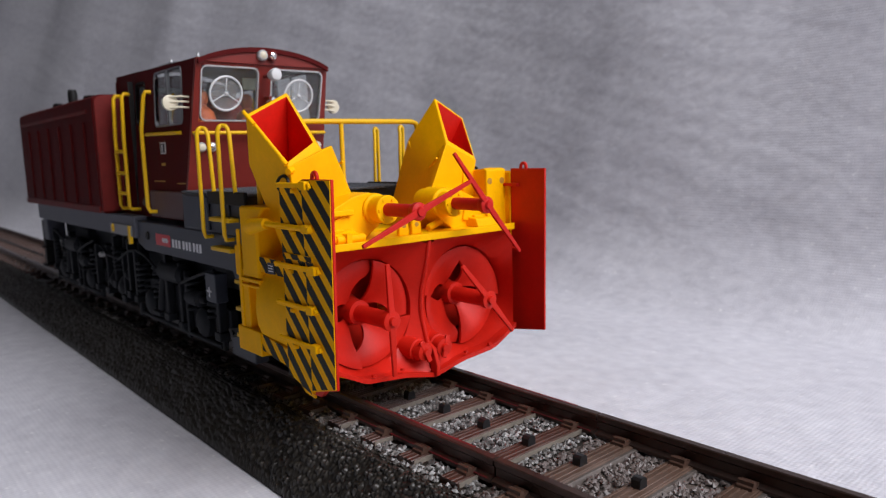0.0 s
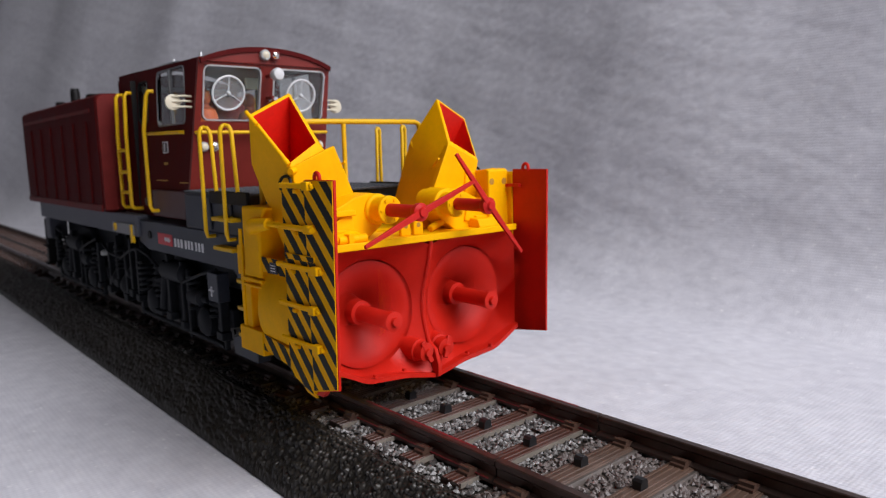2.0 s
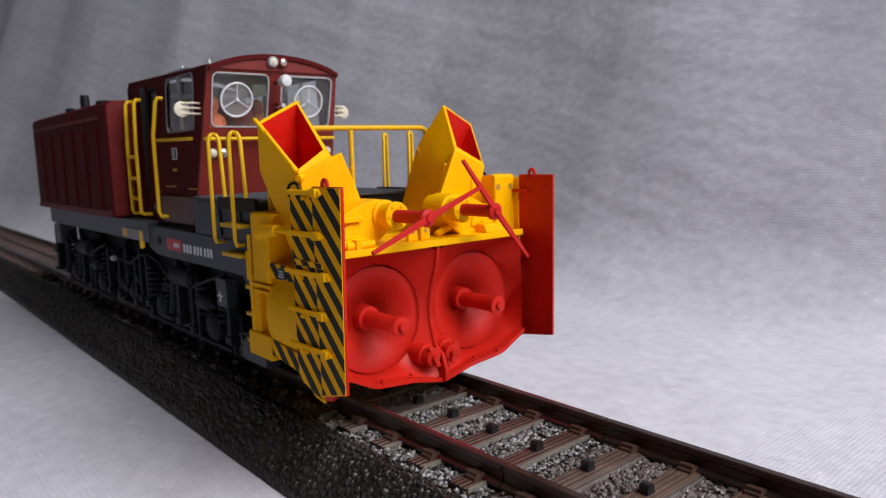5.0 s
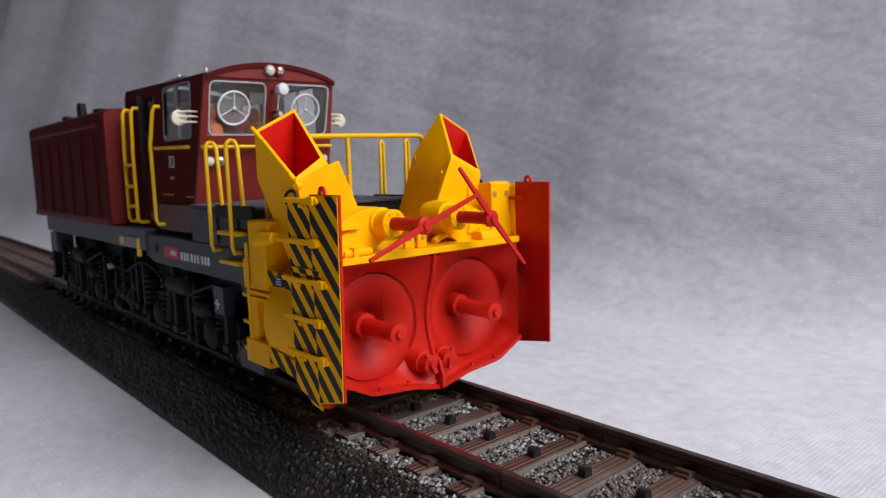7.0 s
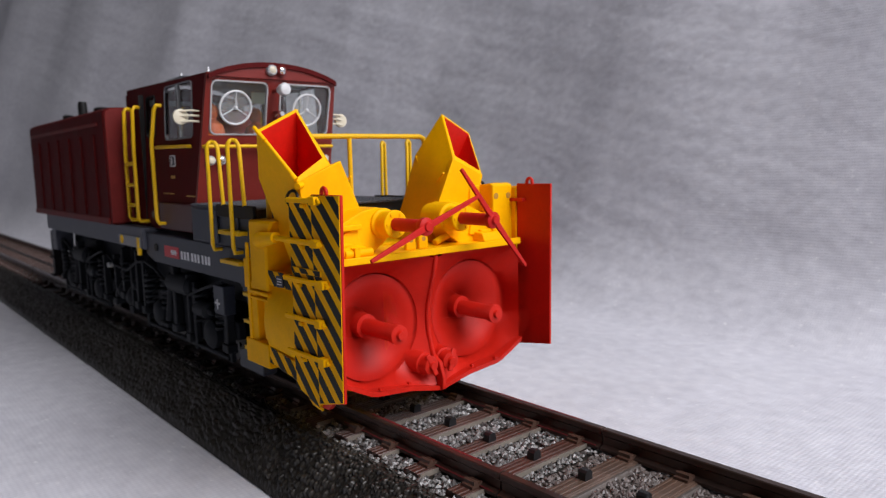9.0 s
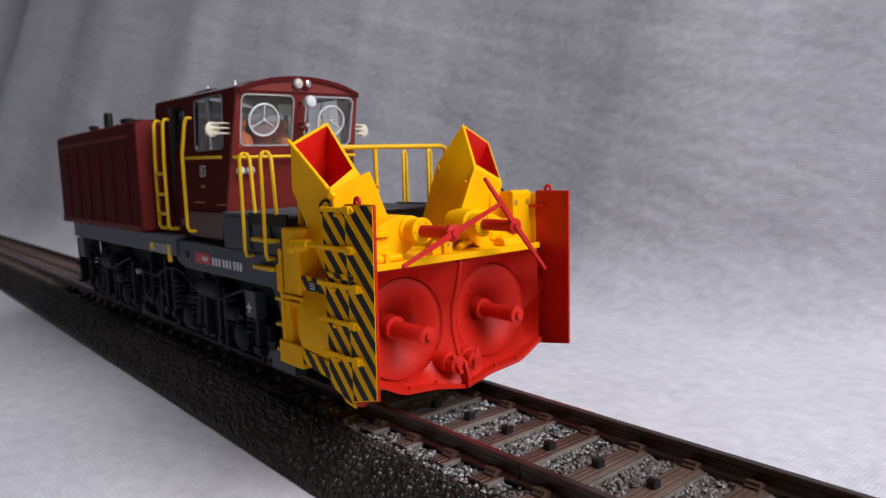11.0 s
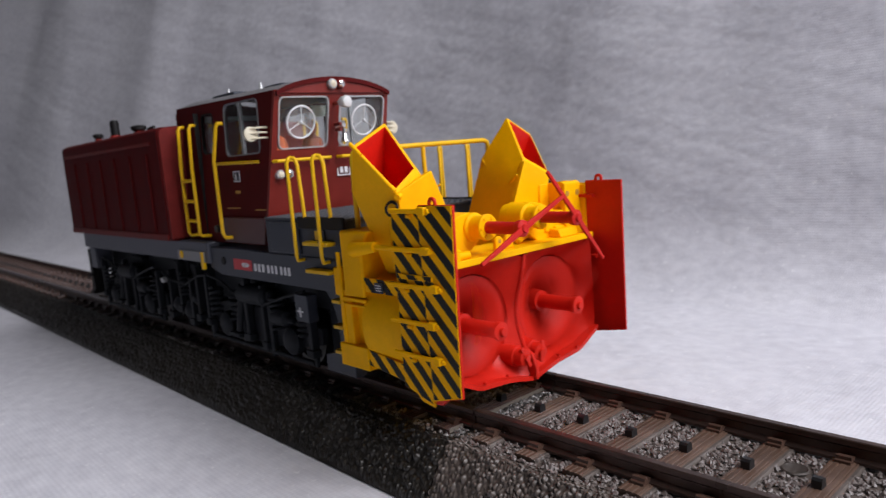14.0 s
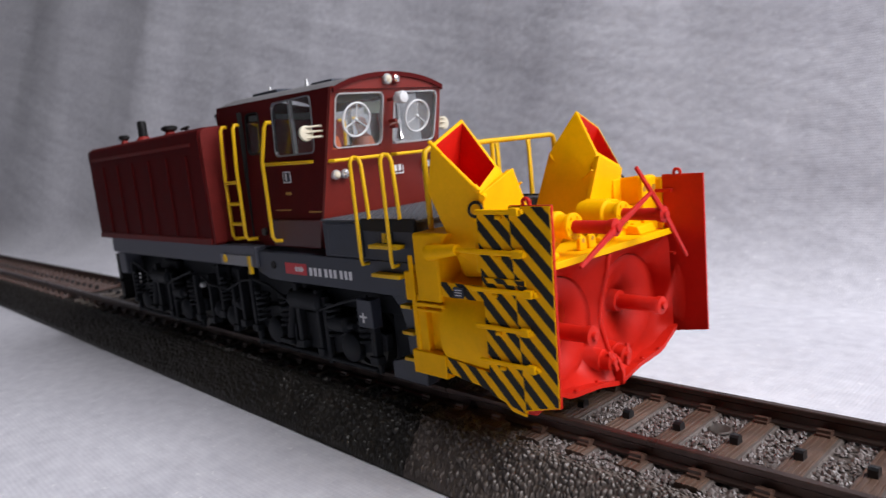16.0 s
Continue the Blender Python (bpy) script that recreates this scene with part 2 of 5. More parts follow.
# ---- mesh helpers: all lengths in millimetres ----
class Shape:
    """Collects faces, in millimetres, and makes one mesh object of them."""

    def __init__(self):
        self.v, self.f = [], []

    def add(self, verts, faces):
        n = len(self.v)
        self.v += [tuple(p) for p in verts]
        self.f += [tuple(n + i for i in f) for f in faces]
        return self

    def box(self, x0, x1, y0, y1, z0, z1):
        x0, x1 = sorted((x0, x1))
        y0, y1 = sorted((y0, y1))
        p = [(x, y, z) for x in (x0, x1) for y in (y0, y1) for z in (z0, z1)]
        return self.add(p, [(0, 1, 3, 2), (4, 6, 7, 5), (0, 4, 5, 1), (2, 3, 7, 6), (0, 2, 6, 4), (1, 5, 7, 3)])

    def hull8(self, low, high):
        """A solid between two rings of equally many corners."""
        n = len(low)
        faces = [(i, (i + 1) % n, n + (i + 1) % n, n + i) for i in range(n)]
        return self.add(list(low) + list(high), faces + [tuple(reversed(range(n))), tuple(range(n, 2 * n))])

    def prism_x(self, yz, x0, x1):
        return self.hull8([(x0, y, z) for y, z in yz], [(x1, y, z) for y, z in yz])

    def prism_y(self, xz, y0, y1):
        return self.hull8([(x, y0, z) for x, z in xz], [(x, y1, z) for x, z in xz])

    def prism_z(self, xy, z0, z1):
        return self.hull8([(x, y, z0) for x, y in xy], [(x, y, z1) for x, y in xy])

    def rod(self, a, b, r, r2=None, seg=14):
        a, b = Vector(a), Vector(b)
        d = (b - a).normalized()
        u = d.orthogonal().normalized()
        w = d.cross(u)
        r2 = r if r2 is None else r2
        ring = [(math.cos(2 * math.pi * i / seg), math.sin(2 * math.pi * i / seg)) for i in range(seg)]
        return self.hull8([a + (u * c + w * s) * r for c, s in ring], [b + (u * c + w * s) * r2 for c, s in ring])

    def bar(self, a, b, w, h, side=(1, 0, 0), w2=None):
        """A flat bar from a to b, tapering to w2."""
        a, b, side = Vector(a), Vector(b), Vector(side)
        d = (b - a).normalized()
        n = d.cross(side).normalized()
        side = n.cross(d)
        w2 = w if w2 is None else w2
        low = [a + n * w / 2 + side * h / 2, a - n * w / 2 + side * h / 2, a - n * w / 2 - side * h / 2, a + n * w / 2 - side * h / 2]
        high = [b + n * w2 / 2 + side * h / 2, b - n * w2 / 2 + side * h / 2, b - n * w2 / 2 - side * h / 2, b + n * w2 / 2 - side * h / 2]
        return self.hull8(low, high)

    def wire(self, pts, r, seg=10):
        """A round wire along a line of points."""
        pts = [Vector(p) for p in pts]
        n = len(pts)
        rings, u = [], None
        for i, p in enumerate(pts):
            d = (pts[min(i + 1, n - 1)] - pts[max(i - 1, 0)]).normalized()
            u = d.orthogonal().normalized() if u is None else (u - d * u.dot(d)).normalized()
            w = d.cross(u)
            rings.append([p + (u * math.cos(2 * math.pi * k / seg) + w * math.sin(2 * math.pi * k / seg)) * r for k in range(seg)])
        faces = [(i * seg + k, i * seg + (k + 1) % seg, (i + 1) * seg + (k + 1) % seg, (i + 1) * seg + k) for i in range(n - 1) for k in range(seg)]
        faces += [tuple(reversed(range(seg))), tuple((n - 1) * seg + k for k in range(seg))]
        return self.add([p for ring in rings for p in ring], faces)

    def lathe(self, centre, axis, profile, seg=28, caps=True):
        """Turns (along, radius) pairs round an axis."""
        c, d = Vector(centre), Vector(axis).normalized()
        u = d.orthogonal().normalized()
        w = d.cross(u)
        vs = [c + d * a + (u * math.cos(2 * math.pi * k / seg) + w * math.sin(2 * math.pi * k / seg)) * max(r, 1e-3) for a, r in profile for k in range(seg)]
        n = len(profile)
        faces = [(i * seg + k, i * seg + (k + 1) % seg, (i + 1) * seg + (k + 1) % seg, (i + 1) * seg + k) for i in range(n - 1) for k in range(seg)]
        if caps:
            faces += [tuple(reversed(range(seg))), tuple((n - 1) * seg + k for k in range(seg))]
        return self.add(vs, faces)

    def torus(self, centre, axis, R, r, seg=32, tube=10):
        c, d = Vector(centre), Vector(axis).normalized()
        u = d.orthogonal().normalized()
        w = d.cross(u)
        vs = []
        for k in range(seg):
            a = 2 * math.pi * k / seg
            o = u * math.cos(a) + w * math.sin(a)
            vs += [c + o * (R + r * math.cos(2 * math.pi * j / tube)) + d * r * math.sin(2 * math.pi * j / tube) for j in range(tube)]
        faces = [(k * tube + j, k * tube + (j + 1) % tube, (k + 1) % seg * tube + (j + 1) % tube, (k + 1) % seg * tube + j) for k in range(seg) for j in range(tube)]
        return self.add(vs, faces)

    def mesh(self, name, material, smooth=38):
        me = bpy.data.meshes.new(name)
        me.from_pydata([(x * MM, y * MM, z * MM) for x, y, z in self.v], [], self.f)
        bm = bmesh.new()
        bm.from_mesh(me)
        bmesh.ops.recalc_face_normals(bm, faces=bm.faces)
        bm.to_mesh(me)
        bm.free()
        me.polygons.foreach_set("use_smooth", [True] * len(me.polygons))
        me.set_sharp_from_angle(angle=radians(smooth))
        me.materials.append(material)
        return me


def part(name, shape, material, parent=None, label="", bevel=0.0, origin=None):
    """One mesh object under a thing or a part. origin: its own turning point, in millimetres."""
    if origin is not None:
        shape.v = [(x - origin[0], y - origin[1], z - origin[2]) for x, y, z in shape.v]
    ob = new(name, shape.mesh(name, material))
    if origin is not None:
        ob.location = Vector(origin) * MM
    if parent is not None:
        ob.parent = parent
    if bevel:
        bv = ob.modifiers.new("bevel", "BEVEL")
        bv.width, bv.segments, bv.limit_method, bv.angle_limit = bevel * MM, 2, "ANGLE", radians(40)
        bv.harden_normals = False
    return tagged(ob, label)


def arc(cx, cz, r, a0, a1, n):
    return [(cx + r * math.cos(radians(a0 + (a1 - a0) * i / n)), cz + r * math.sin(radians(a0 + (a1 - a0) * i / n))) for i in range(n + 1)]


# ---- the setting: a white cloth on a table, drawn up behind, in an added unseen room ----
FLOOR_Z = -10.5
XJ = 15.6          # where the two track sections meet
PITCH = 7.38       # from sleeper to sleeper
STUD_X = 12.22


def spline(points, n):
    """A smooth line through points (Catmull-Rom)."""
    p = [Vector(q) for q in points]
    p = [p[0] * 2 - p[1]] + p + [p[-1] * 2 - p[-2]]
    out = []
    for i in range(1, len(p) - 2):
        for k in range(n):
            t = k / n
            out.append(0.5 * (2 * p[i] + (p[i + 1] - p[i - 1]) * t + (2 * p[i - 1] - 5 * p[i] + 4 * p[i + 1] - p[i + 2]) * t * t + (3 * p[i] - p[i - 1] - 3 * p[i + 1] + p[i + 2]) * t ** 3))
    return out + [p[-2]]


def backdrop():
    line = spline([(620, 192, 0), (300, 151, 0), (90, 132, 0), (0, 126, 0), (-60, 123, 0), (-100, 124, 0), (-150, 125, 0), (-210, 119, 0), (-280, 108, 0), (-340, 100, 0), (-400, 85, 0),
                   (-460, 77, 0), (-530, 58, 0), (-600, 48, 0), (-680, 24, 0), (-760, 14, 0), (-830, -50, 0), (-860, -180, 0), (-880, -420, 0)], 14)
    R = 36
    prof = [(R - R * math.sin(radians(a)), R - R * math.cos(radians(a))) for a in range(0, 73, 3)]
    x_end, h_end = prof[-1]
    prof += [(x_end - 0.36 * (h - h_end), h) for h in np.linspace(h_end + 4, 270, 42)]
    me_v, me_f, uvs = [], [], []
    n, m = len(line), len(prof)
    run = 0.0
    for i, p in enumerate(line):
        d = (line[min(i + 1, n - 1)] - line[max(i - 1, 0)]).normalized()
        inward = Vector((d.y, -d.x, 0)) if Vector((d.y, -d.x, 0)).dot(Vector((-150, 0, 0)) - p) > 0 else Vector((-d.y, d.x, 0))
        run += (p - line[i - 1]).length if i else 0
        up = 0.0
        for j, (off, h) in enumerate(prof):
            up += math.hypot(off - prof[j - 1][0], h - prof[j - 1][1]) if j else 0
            rise = min(1, h / 60)
            fold = rise * (1.3 * noise.noise((run / 46, h / 260, 3.1)) + 0.45 * noise.noise((run / 15, h / 120, 7.7)))
            crease = rise * 0.6 * noise.noise(((run + 0.6 * h) / 60, (h - 0.25 * run) / 9, 1.3))
            q = p + inward * (off + fold + crease)
            me_v.append((q.x * MM, q.y * MM, (FLOOR_Z - 0.42 + h) * MM))
            uvs.append((run * MM, up * MM))
    me_f = [(i * m + j, (i + 1) * m + j, (i + 1) * m + j + 1, i * m + j + 1) for i in range(n - 1) for j in range(m - 1)]
    # the flat of the cloth, with faint waves
    base = len(me_v)
    xs = np.concatenate([np.linspace(-900, -200, 50), np.linspace(-190, 160, 90), np.linspace(170, 800, 40)])
    ys = np.concatenate([np.linspace(-800, -130, 40), np.linspace(-125, 150, 80), np.linspace(160, 330, 10)])
    for x in xs:
        for y in ys:
            wave = 0.5 * noise.noise((x / 55, y / 55, 0.4)) + 0.25 * noise.noise((x / 17, y / 30, 5.0))
            wave *= 0.15 if abs(y) < 22 else min(1.0, 0.15 + (abs(y) - 22) / 30)
            me_v.append((x * MM, y * MM, (FLOOR_Z - 0.1 + max(-0.2, wave * (0.25 if y > 45 else 1.0))) * MM))
            uvs.append((x * MM, y * MM))
    k = len(ys)
    me_f += [(base + i * k + j, base + (i + 1) * k + j, base + (i + 1) * k + j + 1, base + i * k + j + 1) for i in range(len(xs) - 1) for j in range(k - 1)]
    me = bpy.data.meshes.new("backdrop")
    me.from_pydata(me_v, [], me_f)
    layer = me.uv_layers.new(name="UVMap")
    for loop in me.loops:
        layer.data[loop.index].uv = uvs[loop.vertex_index]
    me.polygons.foreach_set("use_smooth", [True] * len(me.polygons))
    me.materials.append(CLOTH)
    tagged(new("backdrop", me), "creased white cotton sheet laid flat and drawn up behind the track", "cloth backdrop", kind="structure")


def room():
    """Unseen walls added round the table to limit bounce, with the window that lights it."""
    X0, X1, Y0, Y1, Z0, Z1 = -1300, 640, -1300, 800, FLOOR_Z - 3, 1300
    tagged(part("ground", Shape().box(X0, X1, Y0, Y1, Z0 - 30, Z0), WALL_PAINT), "plain pale table surface under the cloth", "table", kind="structure")
    tagged(part("ceiling", Shape().box(X0, X1, Y0, Y1, Z1, Z1 + 60), WALL_PAINT), "unseen grey ceiling, added to limit the light", "ceiling", kind="structure")
    tagged(part("wall_west", Shape().box(X0 - 60, X0, Y0, Y1, Z0, Z1), WALL_PAINT), "unseen dark grey wall, added to dim bounced light", "wall", kind="structure")
    tagged(part("wall_south", Shape().box(X0, X1, Y0 - 60, Y0, Z0, Z1), WALL_PAINT), "unseen dark grey wall, added to dim bounced light", "wall", kind="structure")
    tagged(part("wall_north", Shape().box(X0, X1, Y1, Y1 + 60, Z0, Z1), WALL_PAINT), "unseen dark grey wall, added to dim bounced light", "wall", kind="structure")
    s = Shape()
    wy0, wy1, wz0, wz1 = -180, 540, 180, 860
    s.box(X1, X1 + 60, Y0, wy0, Z0, Z1).box(X1, X1 + 60, wy1, Y1, Z0, Z1).box(X1, X1 + 60, wy0, wy1, Z0, wz0).box(X1, X1 + 60, wy0, wy1, wz1, Z1)
    tagged(part("wall_east", s, WALL_PAINT), "unseen added grey wall with a wide window opening", "wall", kind="structure")


backdrop()
room()


# ---- the model track ----
def stones(name, spots, size, material, parent, label):
    """Small uneven stones, joined; spots: x, y, z in millimetres."""
    rng = np.random.default_rng(len(spots))
    ico = [(0, 0, 1), (0.89, 0, 0.1), (0.28, 0.85, 0.1), (-0.72, 0.53, 0.1), (-0.72, -0.53, 0.1), (0.28, -0.85, 0.1), (0, 0, -0.8)]
    tri = [(0, 1, 2), (0, 2, 3), (0, 3, 4), (0, 4, 5), (0, 5, 1), (6, 2, 1), (6, 3, 2), (6, 4, 3), (6, 5, 4), (6, 1, 5)]
    base = np.array(ico)
    n = len(spots)
    turn = rng.uniform(0, 2 * np.pi, n)
    c, s = np.cos(turn), np.sin(turn)
    pts = base[None] * rng.uniform(0.65, 1.3, (n, 7, 3))
    tilt = rng.uniform(-0.7, 0.7, (n, 2))
    x, y, z = pts[..., 0], pts[..., 1], pts[..., 2]
    x, z = x + tilt[:, :1] * z, z - tilt[:, :1] * x * 0.6
    px = x * c[:, None] - y * s[:, None]
    py = x * s[:, None] + y * c[:, None]
    sc = rng.uniform(0.75, 1.25, (n, 1)) * size
    out = np.stack([px, py, z * 0.8], -1) * sc[..., None] + np.array(spots)[:, None, :]
    me = bpy.data.meshes.new(name)
    faces = (np.array(tri)[None] + 7 * np.arange(n)[:, None, None]).reshape(-1, 3)
    me.from_pydata((out.reshape(-1, 3) * MM).tolist(), [], faces.tolist())
    me.materials.append(material)
    ob = new(name, me)
    ob.parent = parent
    tagged(ob, label, kind="stuff")


def rail_shape(x0, x1, y):
    yz = [(-1.0, -2.5), (1.0, -2.5), (1.0, -2.15), (0.28, -1.85), (0.25, -0.95), (0.52, -0.7), (0.52, -0.12), (0.40, 0), (-0.40, 0), (-0.52, -0.12), (-0.52, -0.7), (-0.25, -0.95), (-0.28, -1.85), (-1.0, -2.15)]
    return Shape().prism_x([(y + a, z) for a, z in yz], x0, x1)


def sleeper_mesh(material):
    """A grained sleeper with the rail chairs moulded on; its middle at x = 0."""
    s = Shape()
    w = 1.4
    top = [(-w, -2.42), (-1.32, -2.28), (-1.0, -2.24), (-0.95, -2.34), (-0.8, -2.25), (-0.35, -2.22), (-0.28, -2.36), (-0.15, -2.24), (0.4, -2.23), (0.47, -2.33), (0.6, -2.25), (1.05, -2.24), (1.12, -2.34), (1.3, -2.27), (w, -2.42)]
    s.prism_y([(-w, -4.4)] + top + [(w, -4.4)], -12.5, 12.5)
    return s.mesh("sleeper", material, 30)


def chair_mesh():
    s = Shape()
    s.prism_x([(0.55, -2.3), (2.05, -2.3), (2.0, -1.95), (1.75, -1.85), (1.7, -1.5), (1.5, -1.4), (1.25, -1.5), (1.15, -1.8), (0.7, -1.65), (0.5, -1.75)], -0.8, 0.8)
    return s.mesh("rail_chair", CHAIR, 30)


def stud_mesh():
    s = Shape()
    s.prism_x([(-0.66, -2.4), (0.66, -2.4), (0.56, -1.4), (0.3, -1.15), (-0.3, -1.15), (-0.56, -1.4)], -0.52, 0.52)
    return s.mesh("stud", STUD, 30)


def shoulder(near0, near1, material, parent):
    """The moulded stones of the sloping shoulder, as one relief."""
    v, f = [], []
    fine0 = max(near0, -25)
    xs = ([] if near0 >= fine0 else list(np.arange(near0, fine0, 0.42))) + list(np.arange(fine0, near1 + 0.01, 0.125))
    us = np.linspace(0, 1, 68)
    for x in xs:
        for u in us:
            y = -12.7 - u * 6.7
            drop = max(0.0, u - 0.22) / 0.78
            z = -2.95 - (-FLOOR_Z - 3.05) * (0.35 * drop ** 2 + 0.65 * drop)
            near, _ = noise.voronoi((x / 0.56, u * 12.5, 0.7))
            h = 0.62 * min(1.0, (near[1] - near[0]) * 1.9) ** 0.7 * (0.75 + 0.6 * noise.noise((x / 0.9, u * 9, 2.0))) * min(1, (1 - u) * 8 + 0.2)
            v.append((x * MM, (y - 0.75 * h) * MM, (z + 0.7 * h) * MM))
    n = len(us)
    f = [(i * n + j, (i + 1) * n + j, (i + 1) * n + j + 1, i * n + j + 1) for i in range(len(xs) - 1) for j in range(n - 1)]
    me = bpy.data.meshes.new("shoulder_stone")
    me.from_pydata(v, [], f)
    me.polygons.foreach_set("use_smooth", [True] * len(me.polygons))
    me.materials.append(material)
    ob = new("shoulder_stone", me)
    ob.parent = parent
    tagged(ob, "moulded dark stones on the sloping shoulder", kind="stuff")


def track_section(x0, x1, old, rng, dark=False):
    e = new("track_section")
    tagged(e, "model railway track with dark weathered ballast and red paint scrapes" if old else "model railway track with brown sleepers and grey-brown ballast", "model track", "track sections")
    bed = Shape().prism_x([(-19.4, FLOOR_Z), (19.4, FLOOR_Z), (18.9, FLOOR_Z + 0.6), (13.6, -3.1), (12.5, -2.95), (-12.5, -2.95), (-13.2, -3.5), (-14.6, -3.9), (-18.2, FLOOR_Z + 0.4)], x0 + 0.02, x1 - 0.02)
    part("ballast_bed", bed, BED_SHADED if dark else BED, e, "moulded dark plastic ballast bed")
    for y in (-8.75, 8.75):
        rail = part("rail", rail_shape(x0 + 0.12, x1 - 0.12, y), RAIL, e, "browned steel rail")
        if old:
            part("paint_scrape", Shape().box(x1 - 29, x1 - 0.6, y - 0.99, y - 0.60, -2.14, -2.06), RAIL_RED, rail, "red paint scraped on the rail foot")
            part("paint_scrape", Shape().box(x1 - 24, x1 - 3.5, y + 0.1, y + 0.46, 0.0, 0.012), RAIL_RED, rail, "red paint scraped on the rail head")
            part("paint_scrape", Shape().box(x1 - 22, x1 - 0.6, y + 0.55, y + 0.95, -2.14, -2.06), RAIL_RED, rail, "red paint scraped on the rail foot")
    n0, n1 = math.ceil((x0 + 1.6 - STUD_X) / PITCH), math.floor((x1 - 1.6 - STUD_X) / PITCH)
    xs = [STUD_X + PITCH * k for k in range(n0, n1 + 1)]
    sm, cm, tm = sleeper_mesh(SLEEPER_DARK if dark else SLEEPER), chair_mesh(), stud_mesh()
    for x in xs:
        o = new("sleeper", sm)
        o.parent, o.location = e, (x * MM, 0, 0)
        for ry in (-8.75, 8.75):
            for turn in (0, 180):
                c = new("rail_chair", cm)
                c.parent, c.location, c.rotation_euler = o, (0, ry * MM, 0), (0, 0, radians(turn))
        if old:
            part("sleeper_edge", Shape().box(1.41, 1.56, -12.4, 12.4, -2.75, -2.20), SLEEPER_LIGHT, o)
        elif not dark:
            part("sleeper_edge", Shape().prism_y([(1.41, -3.2), (2.0, -3.2), (1.95, -2.62), (1.78, -2.42), (1.41, -2.46)], -12.5, 12.5), JOINT, o, "grey moulded edge beside the sleeper")
        st = new("stud", tm)
        st.parent, st.location = o, (-0.1 * MM, 0, 0)
    # loose-looking stones between the sleepers, and on the shoulders where the camera is near
    spots = []
    near0, near1 = max(x0, -300), min(x1, 125)
    if near1 > near0:
        for _ in range(int((min(near1, 125) - max(near0, -120)) * 130) if near1 > -120 else 0):
            x, y = rng.uniform(max(near0, -120) + 0.3, near1 - 0.3), rng.uniform(-13.2, 13.2)
            d = (x - STUD_X + PITCH / 2) % PITCH - PITCH / 2
            if (abs(d) < 1.5 and abs(y) < 12.6) or abs(abs(y) - 8.75) < 1.15:
                continue
            spots.append((x, y, -2.92 + rng.uniform(0, 0.26)))
        if not old:
            spots = [p for p in spots if math.hypot(p[0] - 52.8, p[1] - 3.4) > 1.9]
        if spots:
            stones("ballast", spots, 0.37, STONE_OLD if dark else STONE_NEW, e, "fine crushed-stone ballast between the sleepers")
        shoulder(near0, near1, BED_SHADED if dark else BED, e)
    if not old:
        part("screw_hole", Shape().lathe((52.8, 3.4, -2.97), (0, 0, 1), [(0.3, 1.5), (0.45, 1.3), (0.1, 0.7), (0.06, 0.05)], 24, False), JOINT, e, "grey round screw hole in the ballast")
    return e


SLEEPER_LIGHT = node_material("pale_sleeper_edge", (0.20, 0.17, 0.14), 0.5, vary=0.25)
track_rng = random.Random(4)
track_section(-172.7, XJ, True, track_rng, True)
track_section(XJ, 203.9, False, track_rng)
track_section(-361.0, -172.7, False, track_rng, True)
track_section(-549.3, -361.0, False, track_rng, True)


# ---- the model snow blower: millimetres from the front of its wings and from the rail top ----
loco = new("rotary_snow_blower")
tagged(loco, "maroon and yellow model rail snow blower with red augers", "model train")


def clip_poly(poly, a, b, c):
    """The part of a convex polygon where a*x + b*y <= c."""
    out = []
    for i, p in enumerate(poly):
        q = poly[(i + 1) % len(poly)]
        dp, dq = a * p[0] + b * p[1] - c, a * q[0] + b * q[1] - c
        if dp <= 0:
            out.append(p)
        if (dp <= 0) != (dq <= 0):
            k = dp / (dp - dq)
            out.append((p[0] + (q[0] - p[0]) * k, p[1] + (q[1] - p[1]) * k))
    return out


def hazard(poly, y, sy, parent, period=3.15, share=0.5, phase=0.0):
    """Black slanting stripes painted on a plate that stands across y."""
    lo = min(x + z for x, z in poly)
    hi = max(x + z for x, z in poly)
    k = math.floor((lo - phase) / period)
    while phase + k * period < hi:
        a = phase + k * period
        band = clip_poly(clip_poly(poly, 1, 1, a + period * share), -1, -1, -a)
        k += 1
        if len(band) >= 3:
            part("stripe", Shape().prism_y(band, y, y + sy * 0.05), BLACK, parent, "black hazard stripe")


